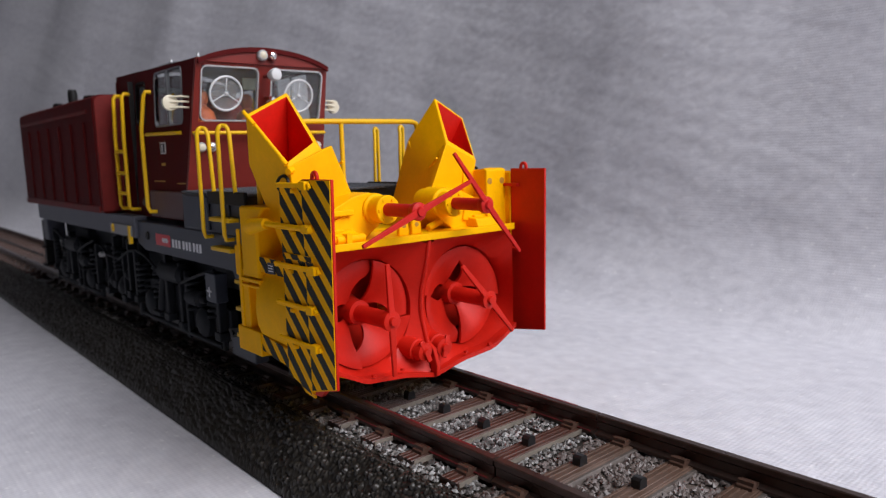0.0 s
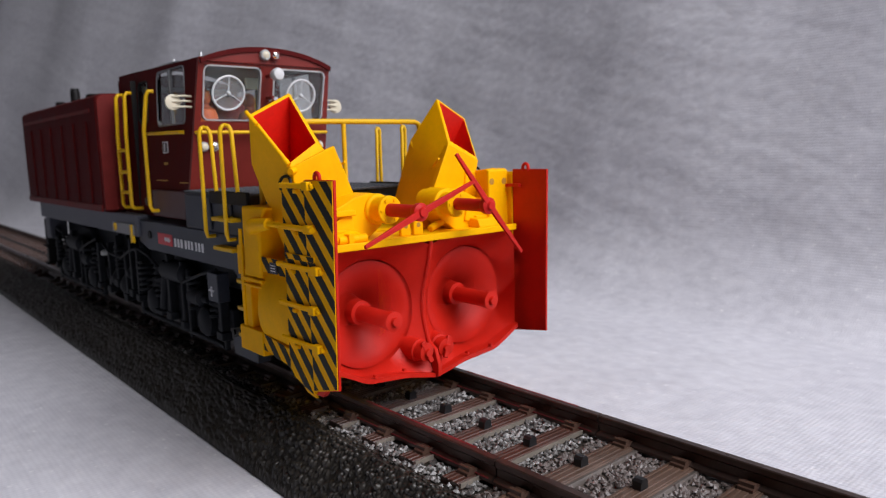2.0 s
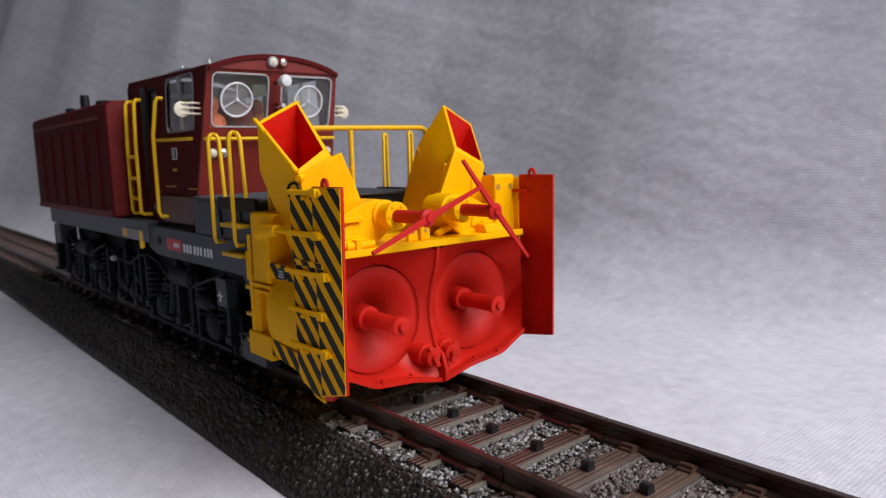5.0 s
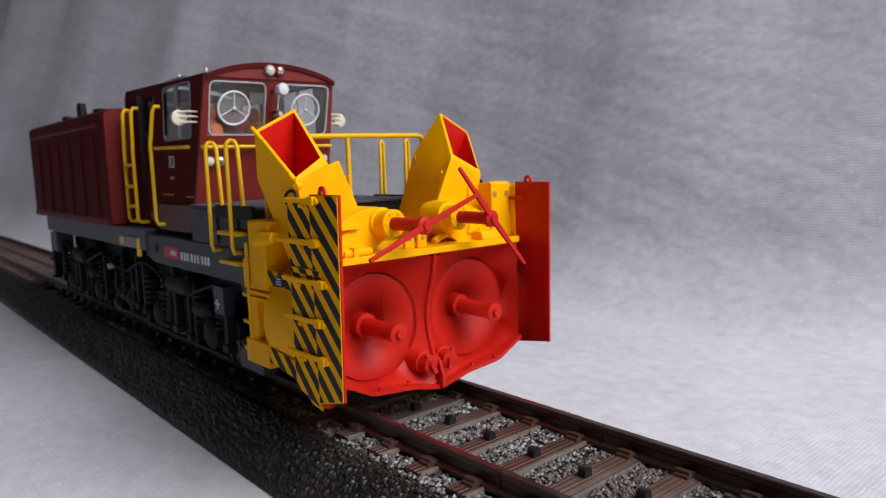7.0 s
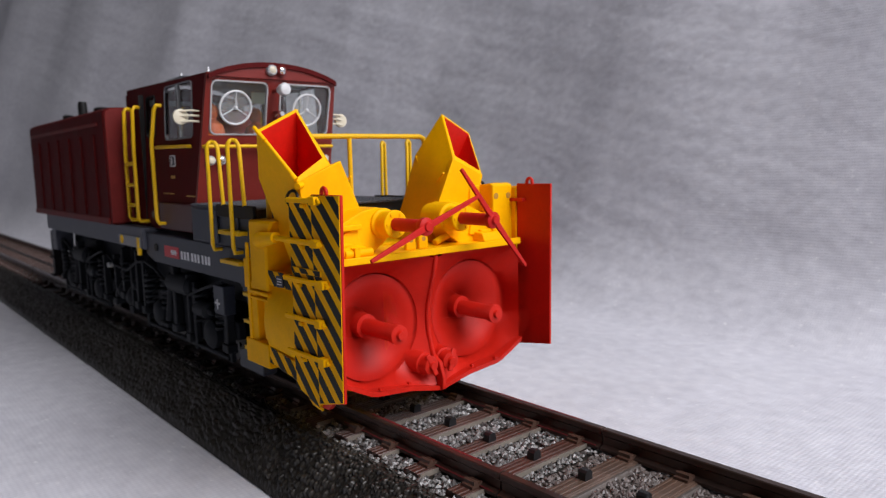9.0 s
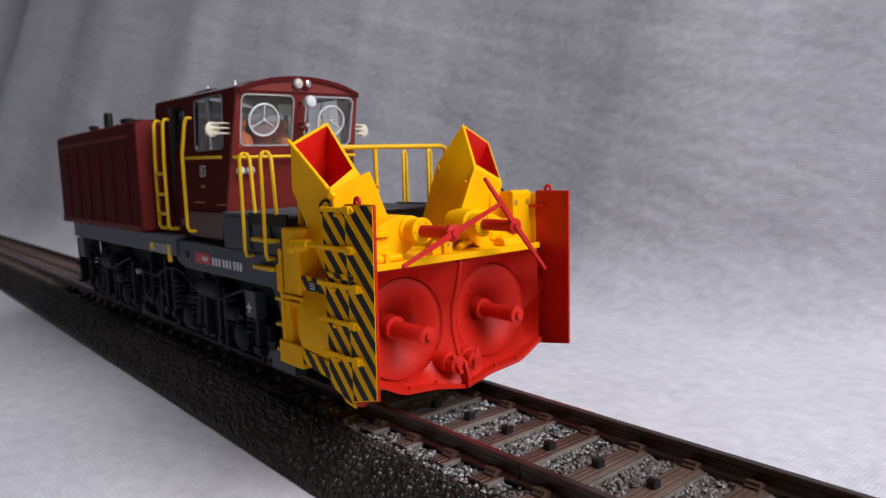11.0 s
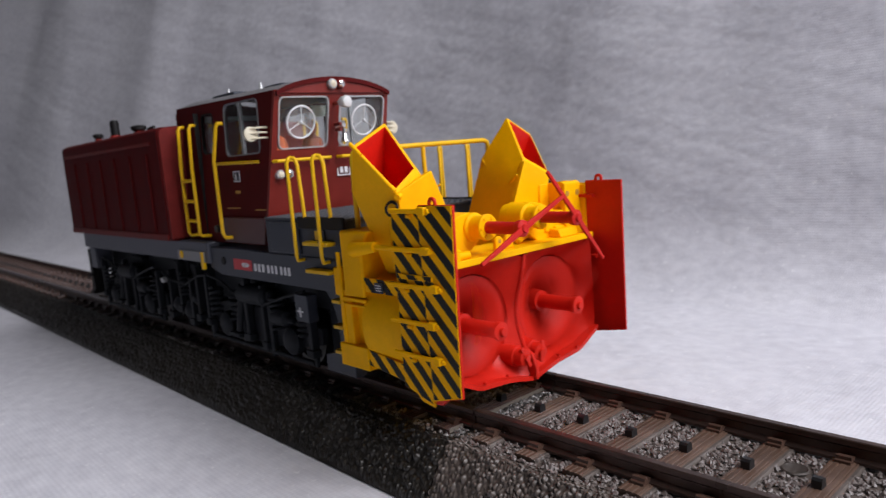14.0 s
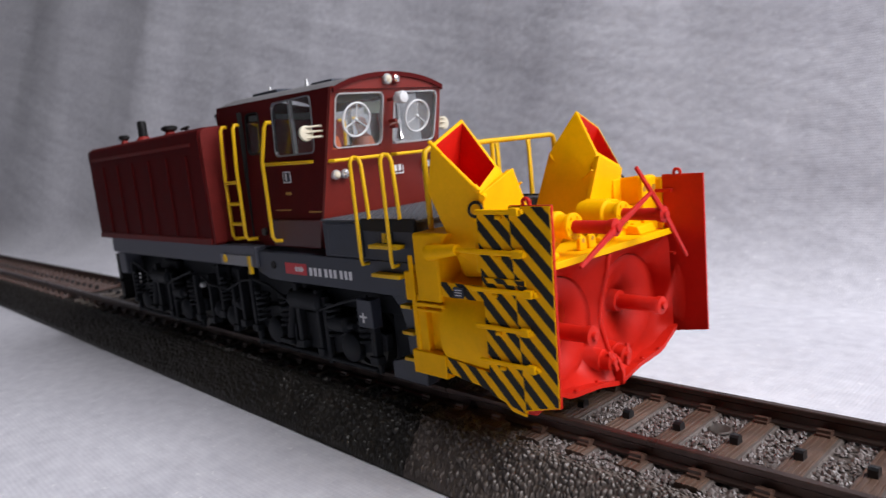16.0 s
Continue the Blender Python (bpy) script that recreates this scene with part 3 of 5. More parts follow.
# hood over the engine
def hood():
    yz = [(-16.6, 21.5), (16.6, 21.5), (17.4, 22.4), (17.4, 43.5), (17.1, 44.2), (16.0, 44.8), (0, 45.6), (-16.0, 44.8), (-17.1, 44.2), (-17.4, 43.5), (-17.4, 22.4)]
    h = part("hood", Shape().prism_x(yz, -151.8, -84.6), MAROON_SHADED, loco, "maroon engine hood", 0.35)
    for sy in (-1, 1):
        for x in (-141.5, -131.5, -121.5, -111.5, -101.5, -91.5):
            part("rib", Shape().box(x - 0.5, x + 0.5, sy * 17.35, sy * 17.75, 23.2, 39.8), MAROON_SHADED, h, "", 0.12)
        part("trim_strip", Shape().box(-151.4, -85.0, sy * 17.3, sy * 17.65, 21.7, 23.0), MAROON_EDGE, h, "", 0.1)
        part("trim_strip", Shape().box(-149.5, -88.5, sy * 17.2, sy * 17.6, 41.4, 42.1), MAROON_EDGE, h, "", 0.1)
    part("front_panel", Shape().prism_x([(-17.2, 22), (17.2, 22), (17.2, 43.3), (16.9, 44.0), (15.8, 44.6), (0, 45.4), (-15.8, 44.6), (-16.9, 44.0), (-17.2, 43.3)], -84.7, -83.9), MAROON_EDGE, h, "", 0.15)
    p = part("exhaust_pipe", Shape().lathe((-139, -7, 45.0), (0, 0, 1), [(0, 2.0), (0.8, 1.9), (1.6, 1.3)], 20), HOOD_RED, h, "red base with a dark stack")
    part("stack", Shape().lathe((-139, -7, 46.4), (0, 0, 1), [(0, 1.15), (3.3, 1.15), (4.2, 0.95), (4.2, 0.7), (3.1, 0.7)], 20, False), BLACK, p, "dark exhaust stack")
    for x, y, r in ((-122, -7, 1.5), (-156 + 6, -8, 1.1), (-92, -8, 1.2)):
        c = part("filler", Shape().lathe((x, y, 45.0), (0, 0, 1), [(0, r * 1.2), (0.4, r), (1.5, r * 0.7)], 18), HOOD_RED, h, "red filler neck")
        part("cap", Shape().lathe((x, y, 46.5), (0, 0, 1), [(0, r * 0.7), (0.4, r * 1.25), (1.1, r * 1.25), (1.4, r * 0.8)], 18), BLACK, c, "black filler cap")
    part("horn", Shape().rod((-108, -9, 45.0), (-108, -9, 46.2), 0.35).rod((-110.5, -9, 46.2), (-106.5, -9, 46.4), 0.3), STEEL, h, "small steel horn")


# cab with real windows
def xf(z):
    return -46.0 - 0.245 * (47.6 - z)


def half_w(z):
    return 11.95 + 0.045 * (47.6 - z)


def wall_cells(us, vs, holes, place, thick):
    """A wall of cells with openings; place(u, v, depth) gives the point."""
    s = Shape()
    gone = lambda i, j: any(u0 <= (us[i] + us[i + 1]) / 2 <= u1 and v0 <= (vs[j] + vs[j + 1]) / 2 <= v1 for u0, u1, v0, v1 in holes)
    nu, nv = len(us), len(vs)
    vid = {}

    def vert(i, j, d):
        key = (i, j, d)
        if key not in vid:
            vid[key] = len(s.v)
            s.v.append(tuple(place(us[i], vs[j], d)))
        return vid[key]

    for i in range(nu - 1):
        for j in range(nv - 1):
            if gone(i, j):
                continue
            s.f.append((vert(i, j, 0), vert(i + 1, j, 0), vert(i + 1, j + 1, 0), vert(i, j + 1, 0)))
            s.f.append((vert(i, j, thick), vert(i, j + 1, thick), vert(i + 1, j + 1, thick), vert(i + 1, j, thick)))
            for a, b, di, dj in (((i, j), (i + 1, j), 0, -1), ((i + 1, j), (i + 1, j + 1), 1, 0), ((i + 1, j + 1), (i, j + 1), 0, 1), ((i, j + 1), (i, j), -1, 0)):
                ni, nj = i + di, j + dj
                if not (0 <= ni < nu - 1 and 0 <= nj < nv - 1) or gone(ni, nj):
                    s.f.append((vert(*b, 0), vert(*a, 0), vert(*a, thick), vert(*b, thick)))
    return s


def rounded_loop(u0, u1, v0, v1, r, n=5):
    pts = []
    for cu, cv, a0 in ((u1 - r, v1 - r, 0), (u0 + r, v1 - r, 90), (u0 + r, v0 + r, 180), (u1 - r, v0 + r, 270)):
        pts += [(cu + r * math.cos(radians(a0 + 90 * k / n)), cv + r * math.sin(radians(a0 + 90 * k / n))) for k in range(n + 1)]
    return pts


def window_trim(window, u0, u1, v0, v1, place, r, width, material, proud):
    """A rounded frame that covers the corners of an opening."""
    outer, inner = rounded_loop(u0 - width, u1 + width, v0 - width, v1 + width, r + width), rounded_loop(u0, u1, v0, v1, r)
    n = len(outer)
    s = Shape()
    vs = [place(*p, -proud) for p in outer] + [place(*p, -proud) for p in inner] + [place(*p, 0.5) for p in outer] + [place(*p, 0.5) for p in inner]
    f = []
    for i in range(n):
        j = (i + 1) % n
        f += [(i, j, n + j, n + i), (n + i, n + j, 3 * n + j, 3 * n + i), (2 * n + i, 3 * n + i, 3 * n + j, 2 * n + j), (i, 2 * n + i, 2 * n + j, j)]
    s.add(vs, f)
    part("window_frame", s, material, window)


def glazed(parent, u0, u1, v0, v1, place, frame_material, label):
    s = Shape()
    ring = rounded_loop(u0 - 0.1, u1 + 0.1, v0 - 0.1, v1 + 0.1, 0.9)
    s.hull8([place(*p, 0.25) for p in ring], [place(*p, 0.4) for p in ring])
    w = part("window", s, GLASS, parent, label)
    w.visible_shadow = False
    window_trim(w, u0, u1, v0, v1, place, 0.9, 0.24, frame_material, 0.15)
    return w


def cab():
    front = lambda u, z, d: (xf(z) - d, u, z)

    def side(sy):
        return lambda u, z, d: ((xf(z) - 0.71 if u > -50.0 else u), sy * (half_w(z) - d), z + (0.02 * (-49.0 - u) if z > 47.5 else 0))

    zs = [21.4, 26.6, 32, 37.7, 46.5, 47.6]

    def front_place(u, z, d):
        return (xf(z) - d, u * half_w(z), z)

    # front in the lit maroon, side walls below in the shaded one
    c = part("cab", wall_cells([-1, -0.915, -0.105, 0.105, 0.915, 1], zs, [(-0.915, -0.105, 37.7, 46.5), (0.105, 0.915, 37.7, 46.5)], front_place, 0.7), MAROON_LIT, loco, "maroon driver's cab with an arched roof")
    for sy in (-1, 1):
        # unseen far side: longer opening added so the cab looks lighter through the front
        rear0, rear1 = (-74.6, -69.8) if sy < 0 else (-84.0, -67.5)
        part("side_wall", wall_cells([-86, rear0, rear1, -64.7, -52.3, -49.0], [21.4, 26.6, 32, 37.7, 38.6, 45.9, 46.8, 47.6], [(rear0, rear1, 38.6, 45.9), (-64.7, -52.3, 37.7, 46.8)], side(sy), 0.7), MAROON_SHADED, c, "maroon cab side")
        glazed(c, rear0, rear1, 38.6, 45.9, side(sy), BLACK, "small cab side window" if sy < 0 else "long far-side window, added to lighten the cab inside")
        w = glazed(c, -64.7, -52.3, 37.7, 46.8, side(sy), SILVER_DULL, "sliding cab side window with a dull frame")
        part("window_bar", Shape().box(-59.0, -58.4, sy * (half_w(42) + 0.1), sy * (half_w(42) - 0.6), 37.7, 46.8), SILVER_DULL, w)
        rail = part("hand_rail", Shape().wire([(-68.6, sy * 12.6, 36.4), (-68.2, sy * 13.1, 36.4), (-53.1, sy * 13.1, 36.1), (-52.7, sy * 12.6, 36.1)], 0.30), ROD, c, "yellow hand rail")
        m = part("mirror", Shape().lathe((-49.7, sy * 15.2, 40.7), (1, 0, 0.05), [(-0.3, 1.0), (-0.25, 1.25), (0.2, 1.25), (0.3, 0.95)], 24), CREAM, c, "cream rear-view mirror on two arms")
        m_arm = Shape()
        for z in (40.0, 40.9, 41.7):
            m_arm.wire([(-49.5, sy * 15.4, z - 0.1), (-48.8, sy * 13.8, z), (-49.5, sy * 12.1, z)], 0.17)
        part("mirror_arm", m_arm, CREAM, m)
        part("plate", Shape().box(-62.9, -60.4, sy * (half_w(34) + 0.02), sy * (half_w(34) + 0.12), 32.8, 34.8), PRINT, c, "small white-edged number plate")
        part("plate_face", Shape().box(-62.7, -60.6, sy * (half_w(34) + 0.1), sy * (half_w(34) + 0.15), 33.0, 34.6), SLATE, c)
        part("print_bar", Shape().box(-62.0, -61.6, sy * (half_w(34) + 0.1), sy * (half_w(34) + 0.2), 33.2, 34.4), PRINT, c)
        part("print_bar", Shape().box(-62.6, -60.7, sy * (half_w(31) + 0.0), sy * (half_w(31) + 0.06), 30.7, 31.2), OCHRE, c)
        part("print_bar", Shape().box(-66.5, -61.2, sy * (half_w(28) + 0.0), sy * (half_w(28) + 0.06), 27.9, 28.1), OCHRE, c)
        part("print_bar", Shape().box(-55.5, -51.8, sy * (half_w(28) + 0.0), sy * (half_w(28) + 0.06), 27.6, 27.8), OCHRE, c)
        part("door_seam", Shape().box(-75.9, -75.6, sy * (half_w(34) - 0.3), sy * (half_w(21) + 0.05), 22.0, 46.5), BLACK, c)
        part("sill_panel", Shape().prism_y([(-67.5, 21.6), (-52.4, 21.6), (-51.4, 26.3), (-67.5, 26.3)], sy * 12.9, sy * 13.55), MAROON_PLUM, c, "plum lower cab panel", 0.12)
        grip = Shape()
        for x in (-81.3, -76.2):
            grip.wire([(x + 0.6, sy * 13.3, 44.2), (x + 1.0, sy * 14.2, 44.2), (x + 1.0, sy * 14.6, 43.6), (x + 0.1, sy * 14.6, 36), (x, sy * 14.6, 23.2), (x + 0.6, sy * 14.4, 22.6), (x + 1.8, sy * 13.0, 22.6)], 0.35)
        part("ladder", grip, ROD, c, "yellow ladder up to the cab")
        for z in (33.6, 29.5, 25.6):
            part("rung", Shape().rod((-81.3, sy * 14.6, z), (-76.1, sy * 14.6, z), 0.36), ROD, c)
        part("grab_rail", Shape().wire([(-63.6, sy * 13.3, 43.6), (-63.6, sy * 14.2, 43.6), (-63.9, sy * 14.5, 42.8), (-66.0, sy * 14.6, 37), (-66.0, sy * 14.6, 23.4), (-65.4, sy * 14.4, 22.6), (-64.2, sy * 13.0, 22.6)], 0.36), ROD, c, "yellow door grab rail")
        part("sill_light", Shape().rod((-71, sy * 12.6, 24.0), (-71, sy * 13.6, 24.0), 0.7), STEEL, c)
    # gable and roof
    top = [(-11.85, 47.3)] + [(11.85 * math.sin(radians(a)) / math.sin(radians(50)), 47.3 + 2.45 * (math.cos(radians(a)) - math.cos(radians(50))) / (1 - math.cos(radians(50)))) for a in range(-50, 51, 5)] + [(11.85, 47.3)]
    gable = [(y, z) for y, z in top[1:-1]]
    part("gable", Shape().prism_x([(-11.8, 47.0), (11.8, 47.0)] + [(y * 0.985, z - 0.12) for y, z in reversed(gable)], -47.2, -45.75), MAROON_LIT, c, "", 0.12)
    s = Shape()
    low = [(y, z - 0.6) for y, z in reversed(gable)]
    s.prism_x(gable + low, -86.6, -45.6)
    s.v = [(x, y, z + 0.02 * (-45.6 - x)) for x, y, z in s.v]
    r = part("roof", s, ROOF, c, "grey arched cab roof", 0.15)
    part("roof_edge", Shape().prism_x([(y * 1.004, z + 0.03) for y, z in gable] + [(y, z - 0.75) for y, z in reversed(gable)], -45.9, -45.4), MAROON_SHADED, c)
    part("rear_wall", Shape().prism_x([(-12.6, 21.5), (12.6, 21.5), (12.1, 47.4), (0, 49.3), (-12.1, 47.4)], -86.3, -85.6), MAROON_SHADED, c)
    for x, y in ((-79.5, -3.2), (-66.0, -3.2)):
        if x < -70:
          part("roof_hatch", Shape().box(x - 4.8, x + 4.8, y - 1.4, y + 2.4, 49.2 + 0.02 * (-46 - x), 50.0 + 0.02 * (-46 - x)), SLATE, r, "", 0.2)
        part("roof_vent", Shape().lathe((x, y, 49.9 + 0.02 * (-46 - x)), (0, 0, 1), [(-0.5, 0.55), (0.1, 0.4), (1.0, 0.25)], 12), SILVER, r, "small pointed roof vent")
    part("roof_hatch", Shape().box(-63.5, -57.0, -4.0, 0.5, 49.5, 50.2), SLATE, r, "dark roof hatch", 0.2)
    part("roof_corner_bolt", Shape().rod((-86.4, -11.4, 47.0), (-87.4, -11.4, 46.4), 0.5), SILVER, c)
    # front windows, clear-view rings, lamps
    for sy in (-1, 1):
        place = lambda u, z, d: (xf(z) - d, u, z)
        w = glazed(c, min(sy * 1.35, sy * 10.95), max(sy * 1.35, sy * 10.95), 38.0, 46.3, place, SILVER, "front cab window in a silver frame")
        cy, cz = (-6.9 if sy < 0 else 6.5), 42.2
        ax = Vector((1, 0, -0.245)).normalized()
        o = Vector((xf(cz) + 0.25, cy, cz))
        part("clear_view_ring", Shape().torus(o, ax, 2.75, 0.19, 36, 10), WHITE, w, "white clear-view ring with three spokes")
        sp = Shape()
        for a in (90, 210, 330):
            tip = o + Vector((0, math.cos(radians(a)) * 2.7, 0)) + Vector((-0.0, 0, 1)) * math.sin(radians(a)) * 2.7 + Vector((0.245 * math.sin(radians(a)) * 2.7, 0, 0))
            sp.rod(o, tip, 0.10 if sy < 0 else 0.07, seg=8)
        sp.lathe(o, ax, [(-0.2, 0.32), (0.2, 0.32), (0.4, 0.15)], 14)
        part("spokes", sp, WHITE, w)
        part("clear_view_disc", Shape().lathe(o, ax, [(-0.12, 2.7), (-0.04, 2.7)], 32), MILKY, w, "clear disc with a pale reflection in its colour").visible_shadow = False
        a0, a1 = (-12.1, -0.9) if sy < 0 else (1.1, 12.1)
        part("hand_rail", Shape().wire([(xf(35.9) + 0.1, a0, 35.9), (xf(35.9) + 1.1, a0 + 0.2, 35.9), (xf(35.9) + 1.1, a1 - 0.2, 35.9), (xf(35.9) + 0.1, a1, 35.9)], 0.30), ROD, c, "yellow front hand rail")
        for y in (10.9, 9.1):
            l = part("headlight", Shape().lathe((xf(33.6) - 0.2, sy * y, 33.6), (1, 0, 0), [(0, 0.75), (0.8, 0.8), (1.0, 0.66)], 20), SILVER, c, "small round headlight")
            part("lens", Shape().lathe((xf(33.6) + 0.7, sy * y, 33.6), (1, 0, 0), [(0, 0.64), (0.28, 0.5), (0.4, 0.15)], 18), CREAM if y > 10 else CHROME, l)
    part("plate", Shape().box(xf(33) + 0.02, xf(33) + 0.2, 1.2, 4.0, 32.4, 34.5), PRINT, c, "white-edged number plate")
    part("plate_face", Shape().box(xf(33) + 0.1, xf(33) + 0.24, 1.4, 3.8, 32.6, 34.3), MAROON_PLUM, c)
    for y in (1.75, 2.75):
        part("print_bar", Shape().box(xf(33) + 0.2, xf(33) + 0.28, y, y + 0.65, 32.9, 34.0), PRINT, c)
    for y, mat in ((-0.85, CREAM), (0.95, CHROME)):
        l = part("headlight", Shape().lathe((-46.6, y, 48.5), (1, 0, 0), [(0, 0.85), (1.5, 0.9), (1.75, 0.7)], 20), SILVER if mat is CREAM else MAROON_LIT, c, "round roof headlight")
        part("lens", Shape().lathe((-44.95, y, 48.5), (1, 0, 0), [(0, 0.72), (0.2, 0.5), (0.3, 0.1)], 18), mat, l)
    lamp = part("spotlight", Shape().lathe((-43.9, 0.15, 45.2), (1, 0, 0), [(-1.0, 0.3), (-0.8, 0.7), (0, 0.95), (0.9, 1.08), (1.3, 0.9), (1.45, 0.35)], 24), WHITE, c, "white domed spotlight")
    part("bracket", Shape().rod((-46.6, 0, 45.2), (-44.4, 0.1, 45.2), 0.35).rod((-46.8, 0, 40.6), (-45.2, 0, 40.6), 0.3).rod((-47.0, 0, 41.6), (-45.4, 0.2, 41.6), 0.3), MAROON_LIT, lamp)
    part("horn", Shape().rod((-47.0, 0.3, 41.0), (-44.9, 0.5, 41.3), 0.42).lathe((-45.2, 0.6, 38.5), (0, 0, 1), [(0, 0.75), (0.5, 0.55), (2.2, 0.35)], 14), CHROME, c, "small chrome horn")
    # inside the cab
    part("console", Shape().box(-56, -51.5, -9.5, 9.5, 22, 35.5), INTERIOR, c, "grey driver's console", 0.3)
    part("seat", Shape().box(-67, -61.5, -8.8, -3.2, 30, 32).box(-68, -66.5, -8.8, -3.2, 32, 37.5), INTERIOR, c, "pale grey driver's seat", 0.5)
    part("seat", Shape().box(-67, -61.5, 3.2, 8.8, 30, 32).box(-68, -66.5, 3.2, 8.8, 32, 37.5), INTERIOR, c, "pale grey driver's seat", 0.5)
    part("sun_visor", Shape().box(-51.6, -51.1, -1.9, 2.6, 43.4, 45.4), GREEN, c, "pale green sun visor", 0.2)
    part("inner_panel", Shape().box(-85.4, -84.9, -11, 11, 22, 46.5), INTERIOR, c)


# the same maroon on the cab front, lightened for the light it catches
MAROON_LIT = node_material("cab_maroon_lit_paint", (0.165, 0.017, 0.012), 0.42, spec=0.3, vary=0.12, bump=0.06)
MAROON_PLUM = node_material("plum_paint", (0.070, 0.018, 0.019), 0.45, vary=0.12)
SILVER_DULL = node_material("dull_window_frame", (0.22, 0.22, 0.23), 0.45, metal=0.3, vary=0.1)


# frame, deck, steps and railings
def chassis():
    rear = part("rear_frame", Shape().box(-150.5, -72.0, -15.4, 15.4, 17.4, 21.5), FRAME_GREY, loco, "grey steel frame under the hood", 0.2)
    part("bracket", Shape().box(-86, -73.5, -15.7, -15.3, 17.6, 19.6), SILVER_DULL, rear)
    for sy in (-1, 1):
        part("filler", Shape().lathe((-84.0, sy * 15.3, 18.7), (0, sy, 0), [(0, 0.9), (0.6, 0.8), (0.7, 0.3)], 14), ROD, rear, "yellow filler cap")
        part("yellow_tab", Shape().box(-74.6, -73.6, sy * 15.3, sy * 15.9, 16.2, 19.6), ROD, rear)
        part("buffer_block", Shape().box(-149.4, -144.6, sy * 10.5, sy * 14.8, 11.6, 17.2), FRAME_GREY, rear, "grey end block", 0.3)
        part("steps", Shape().box(-152.2, -150.2, sy * 11.6, sy * 14.6, 4.0, 16.6).box(-152.8, -150.0, sy * 11.4, sy * 15.2, 4.0, 4.8).box(-152.8, -150.0, sy * 11.4, sy * 15.2, 9.0, 9.6), BLACK, rear, "black end steps", 0.15)
        part("buffer", Shape().lathe((-152, sy * 10.5, 12.3), (-1, 0, 0), [(0, 1.1), (3.2, 1.1), (3.4, 2.3), (4.0, 2.2), (4.2, 1.4)], 20), BLACK, rear, "round black buffer")
    part("underframe", Shape().box(-148, -74, -9.6, 9.6, 9.0, 17.5).box(-74, -30, -11.0, 11.0, 11.0, 15.5).box(-38.4, -27.4, -10.8, 10.8, 3.0, 15.4).box(-150.0, -144.5, -9.8, 9.8, 4.0, 12.0), BOGIE, rear, "black underframe", 0.2)
    part("coupling", Shape().box(-158, -150, -2.2, 2.2, 6.5, 9.0).box(-160, -157, -3.5, 3.5, 4.5, 9.5), BLACK, rear, "black coupling", 0.3)
    low = part("front_frame", Shape().prism_y([(-72.6, 16.6), (-68.4, 15.4), (-27.6, 15.4), (-27.6, 20.6), (-72.6, 20.6)], -14.8, 14.8), SLATE, loco, "dark grey side frame", 0.15)
    for sy in (-1, 1):
        y0, y1 = sy * 14.8, sy * 14.86
        part("sign_panel", Shape().box(-62.6, -55.7, y0, y1, 16.9, 18.9), SIGN_RED, low, "red sign panel with a white mark")
        for k in range(3):
            part("sign_mark", Shape().box(-59.2 + k * 0.85, -58.6 + k * 0.85, y1, sy * 14.9, 17.5, 18.3), PRINT, low)
        part("sign_mark", Shape().box(-59.5, -56.5, y1, sy * 14.9, 17.8, 18.0), PRINT, low)
        for x0, w in ((-54.9, 1.15), (-53.5, 1.15), (-52.1, 1.15), (-50.3, 1.15), (-48.9, 1.0), (-47.6, 1.0), (-45.9, 1.0), (-44.6, 1.0), (-43.4, 1.1)):
            part("print_bar", Shape().box(x0 + 0.1, x0 + 0.8 * w, y0, y1, 17.0, 18.4), PRINT, low)
        part("bolt", Shape().lathe((-66.6, sy * 14.75, 18.2), (0, sy, 0), [(0, 0.75), (0.3, 0.7)], 16), BLACK, low)
    deck = part("deck", Shape().box(-49.5, -27.0, -14.6, 14.6, 20.4, 26.3), SLATE, loco, "dark slate equipment deck in front of the cab", 0.2)
    tread = Shape().box(-50.0, -26.0, -14.4, 14.4, 26.3, 26.6)
    for i in range(34):
        for j in range(41):
            x, y, a = -49.7 + i * 0.7, -14.0 + j * 0.7, 0.78 if (i + j) % 2 else -0.78
            c, q = 0.32 * math.cos(a), 0.32 * math.sin(a)
            tread.add([(x - c, y - q, 26.6), (x + q * 0.4, y - c * 0.4, 26.6), (x + c, y + q, 26.6), (x - q * 0.4, y + c * 0.4, 26.6), (x, y, 26.72)], [(0, 1, 4), (1, 2, 4), (2, 3, 4), (3, 0, 4)])
    part("tread_plate", tread, TREAD, deck, "dark tread plate with raised lozenges")
    for sy in (-1, 1):
        part("deck_edge", Shape().box(-38.5, -26.0, sy * 15.0, sy * 14.4, 25.0, 26.9), BLACK, deck, "", 0.15)
    for sy in (-1, 1):
        part("locker_door", Shape().box(-47.6, -38.6, sy * 14.6, sy * 15.0, 20.9, 26.0), SLATE, deck, "", 0.15)
        part("latch_plate", Shape().box(-34.6, -31.4, sy * 14.6, sy * 14.9, 22.8, 25.6), SLATE, deck, "", 0.12)
        part("latch", Shape().box(-33.3, -32.6, sy * 14.9, sy * 15.2, 23.4, 24.8), ROD, deck, "yellow latch")
        steps = part("step_frame", Shape().prism_y([(-36.0, 1.8), (-28.2, 1.8), (-27.6, 15.4), (-34.6, 15.4), (-32.6, 13.4), (-31.6, 10.6), (-31.4, 5.6), (-36.0, 4.6)], sy * 11.5, sy * 13.8), SLATE, loco, "dark slate step panel", 0.2)
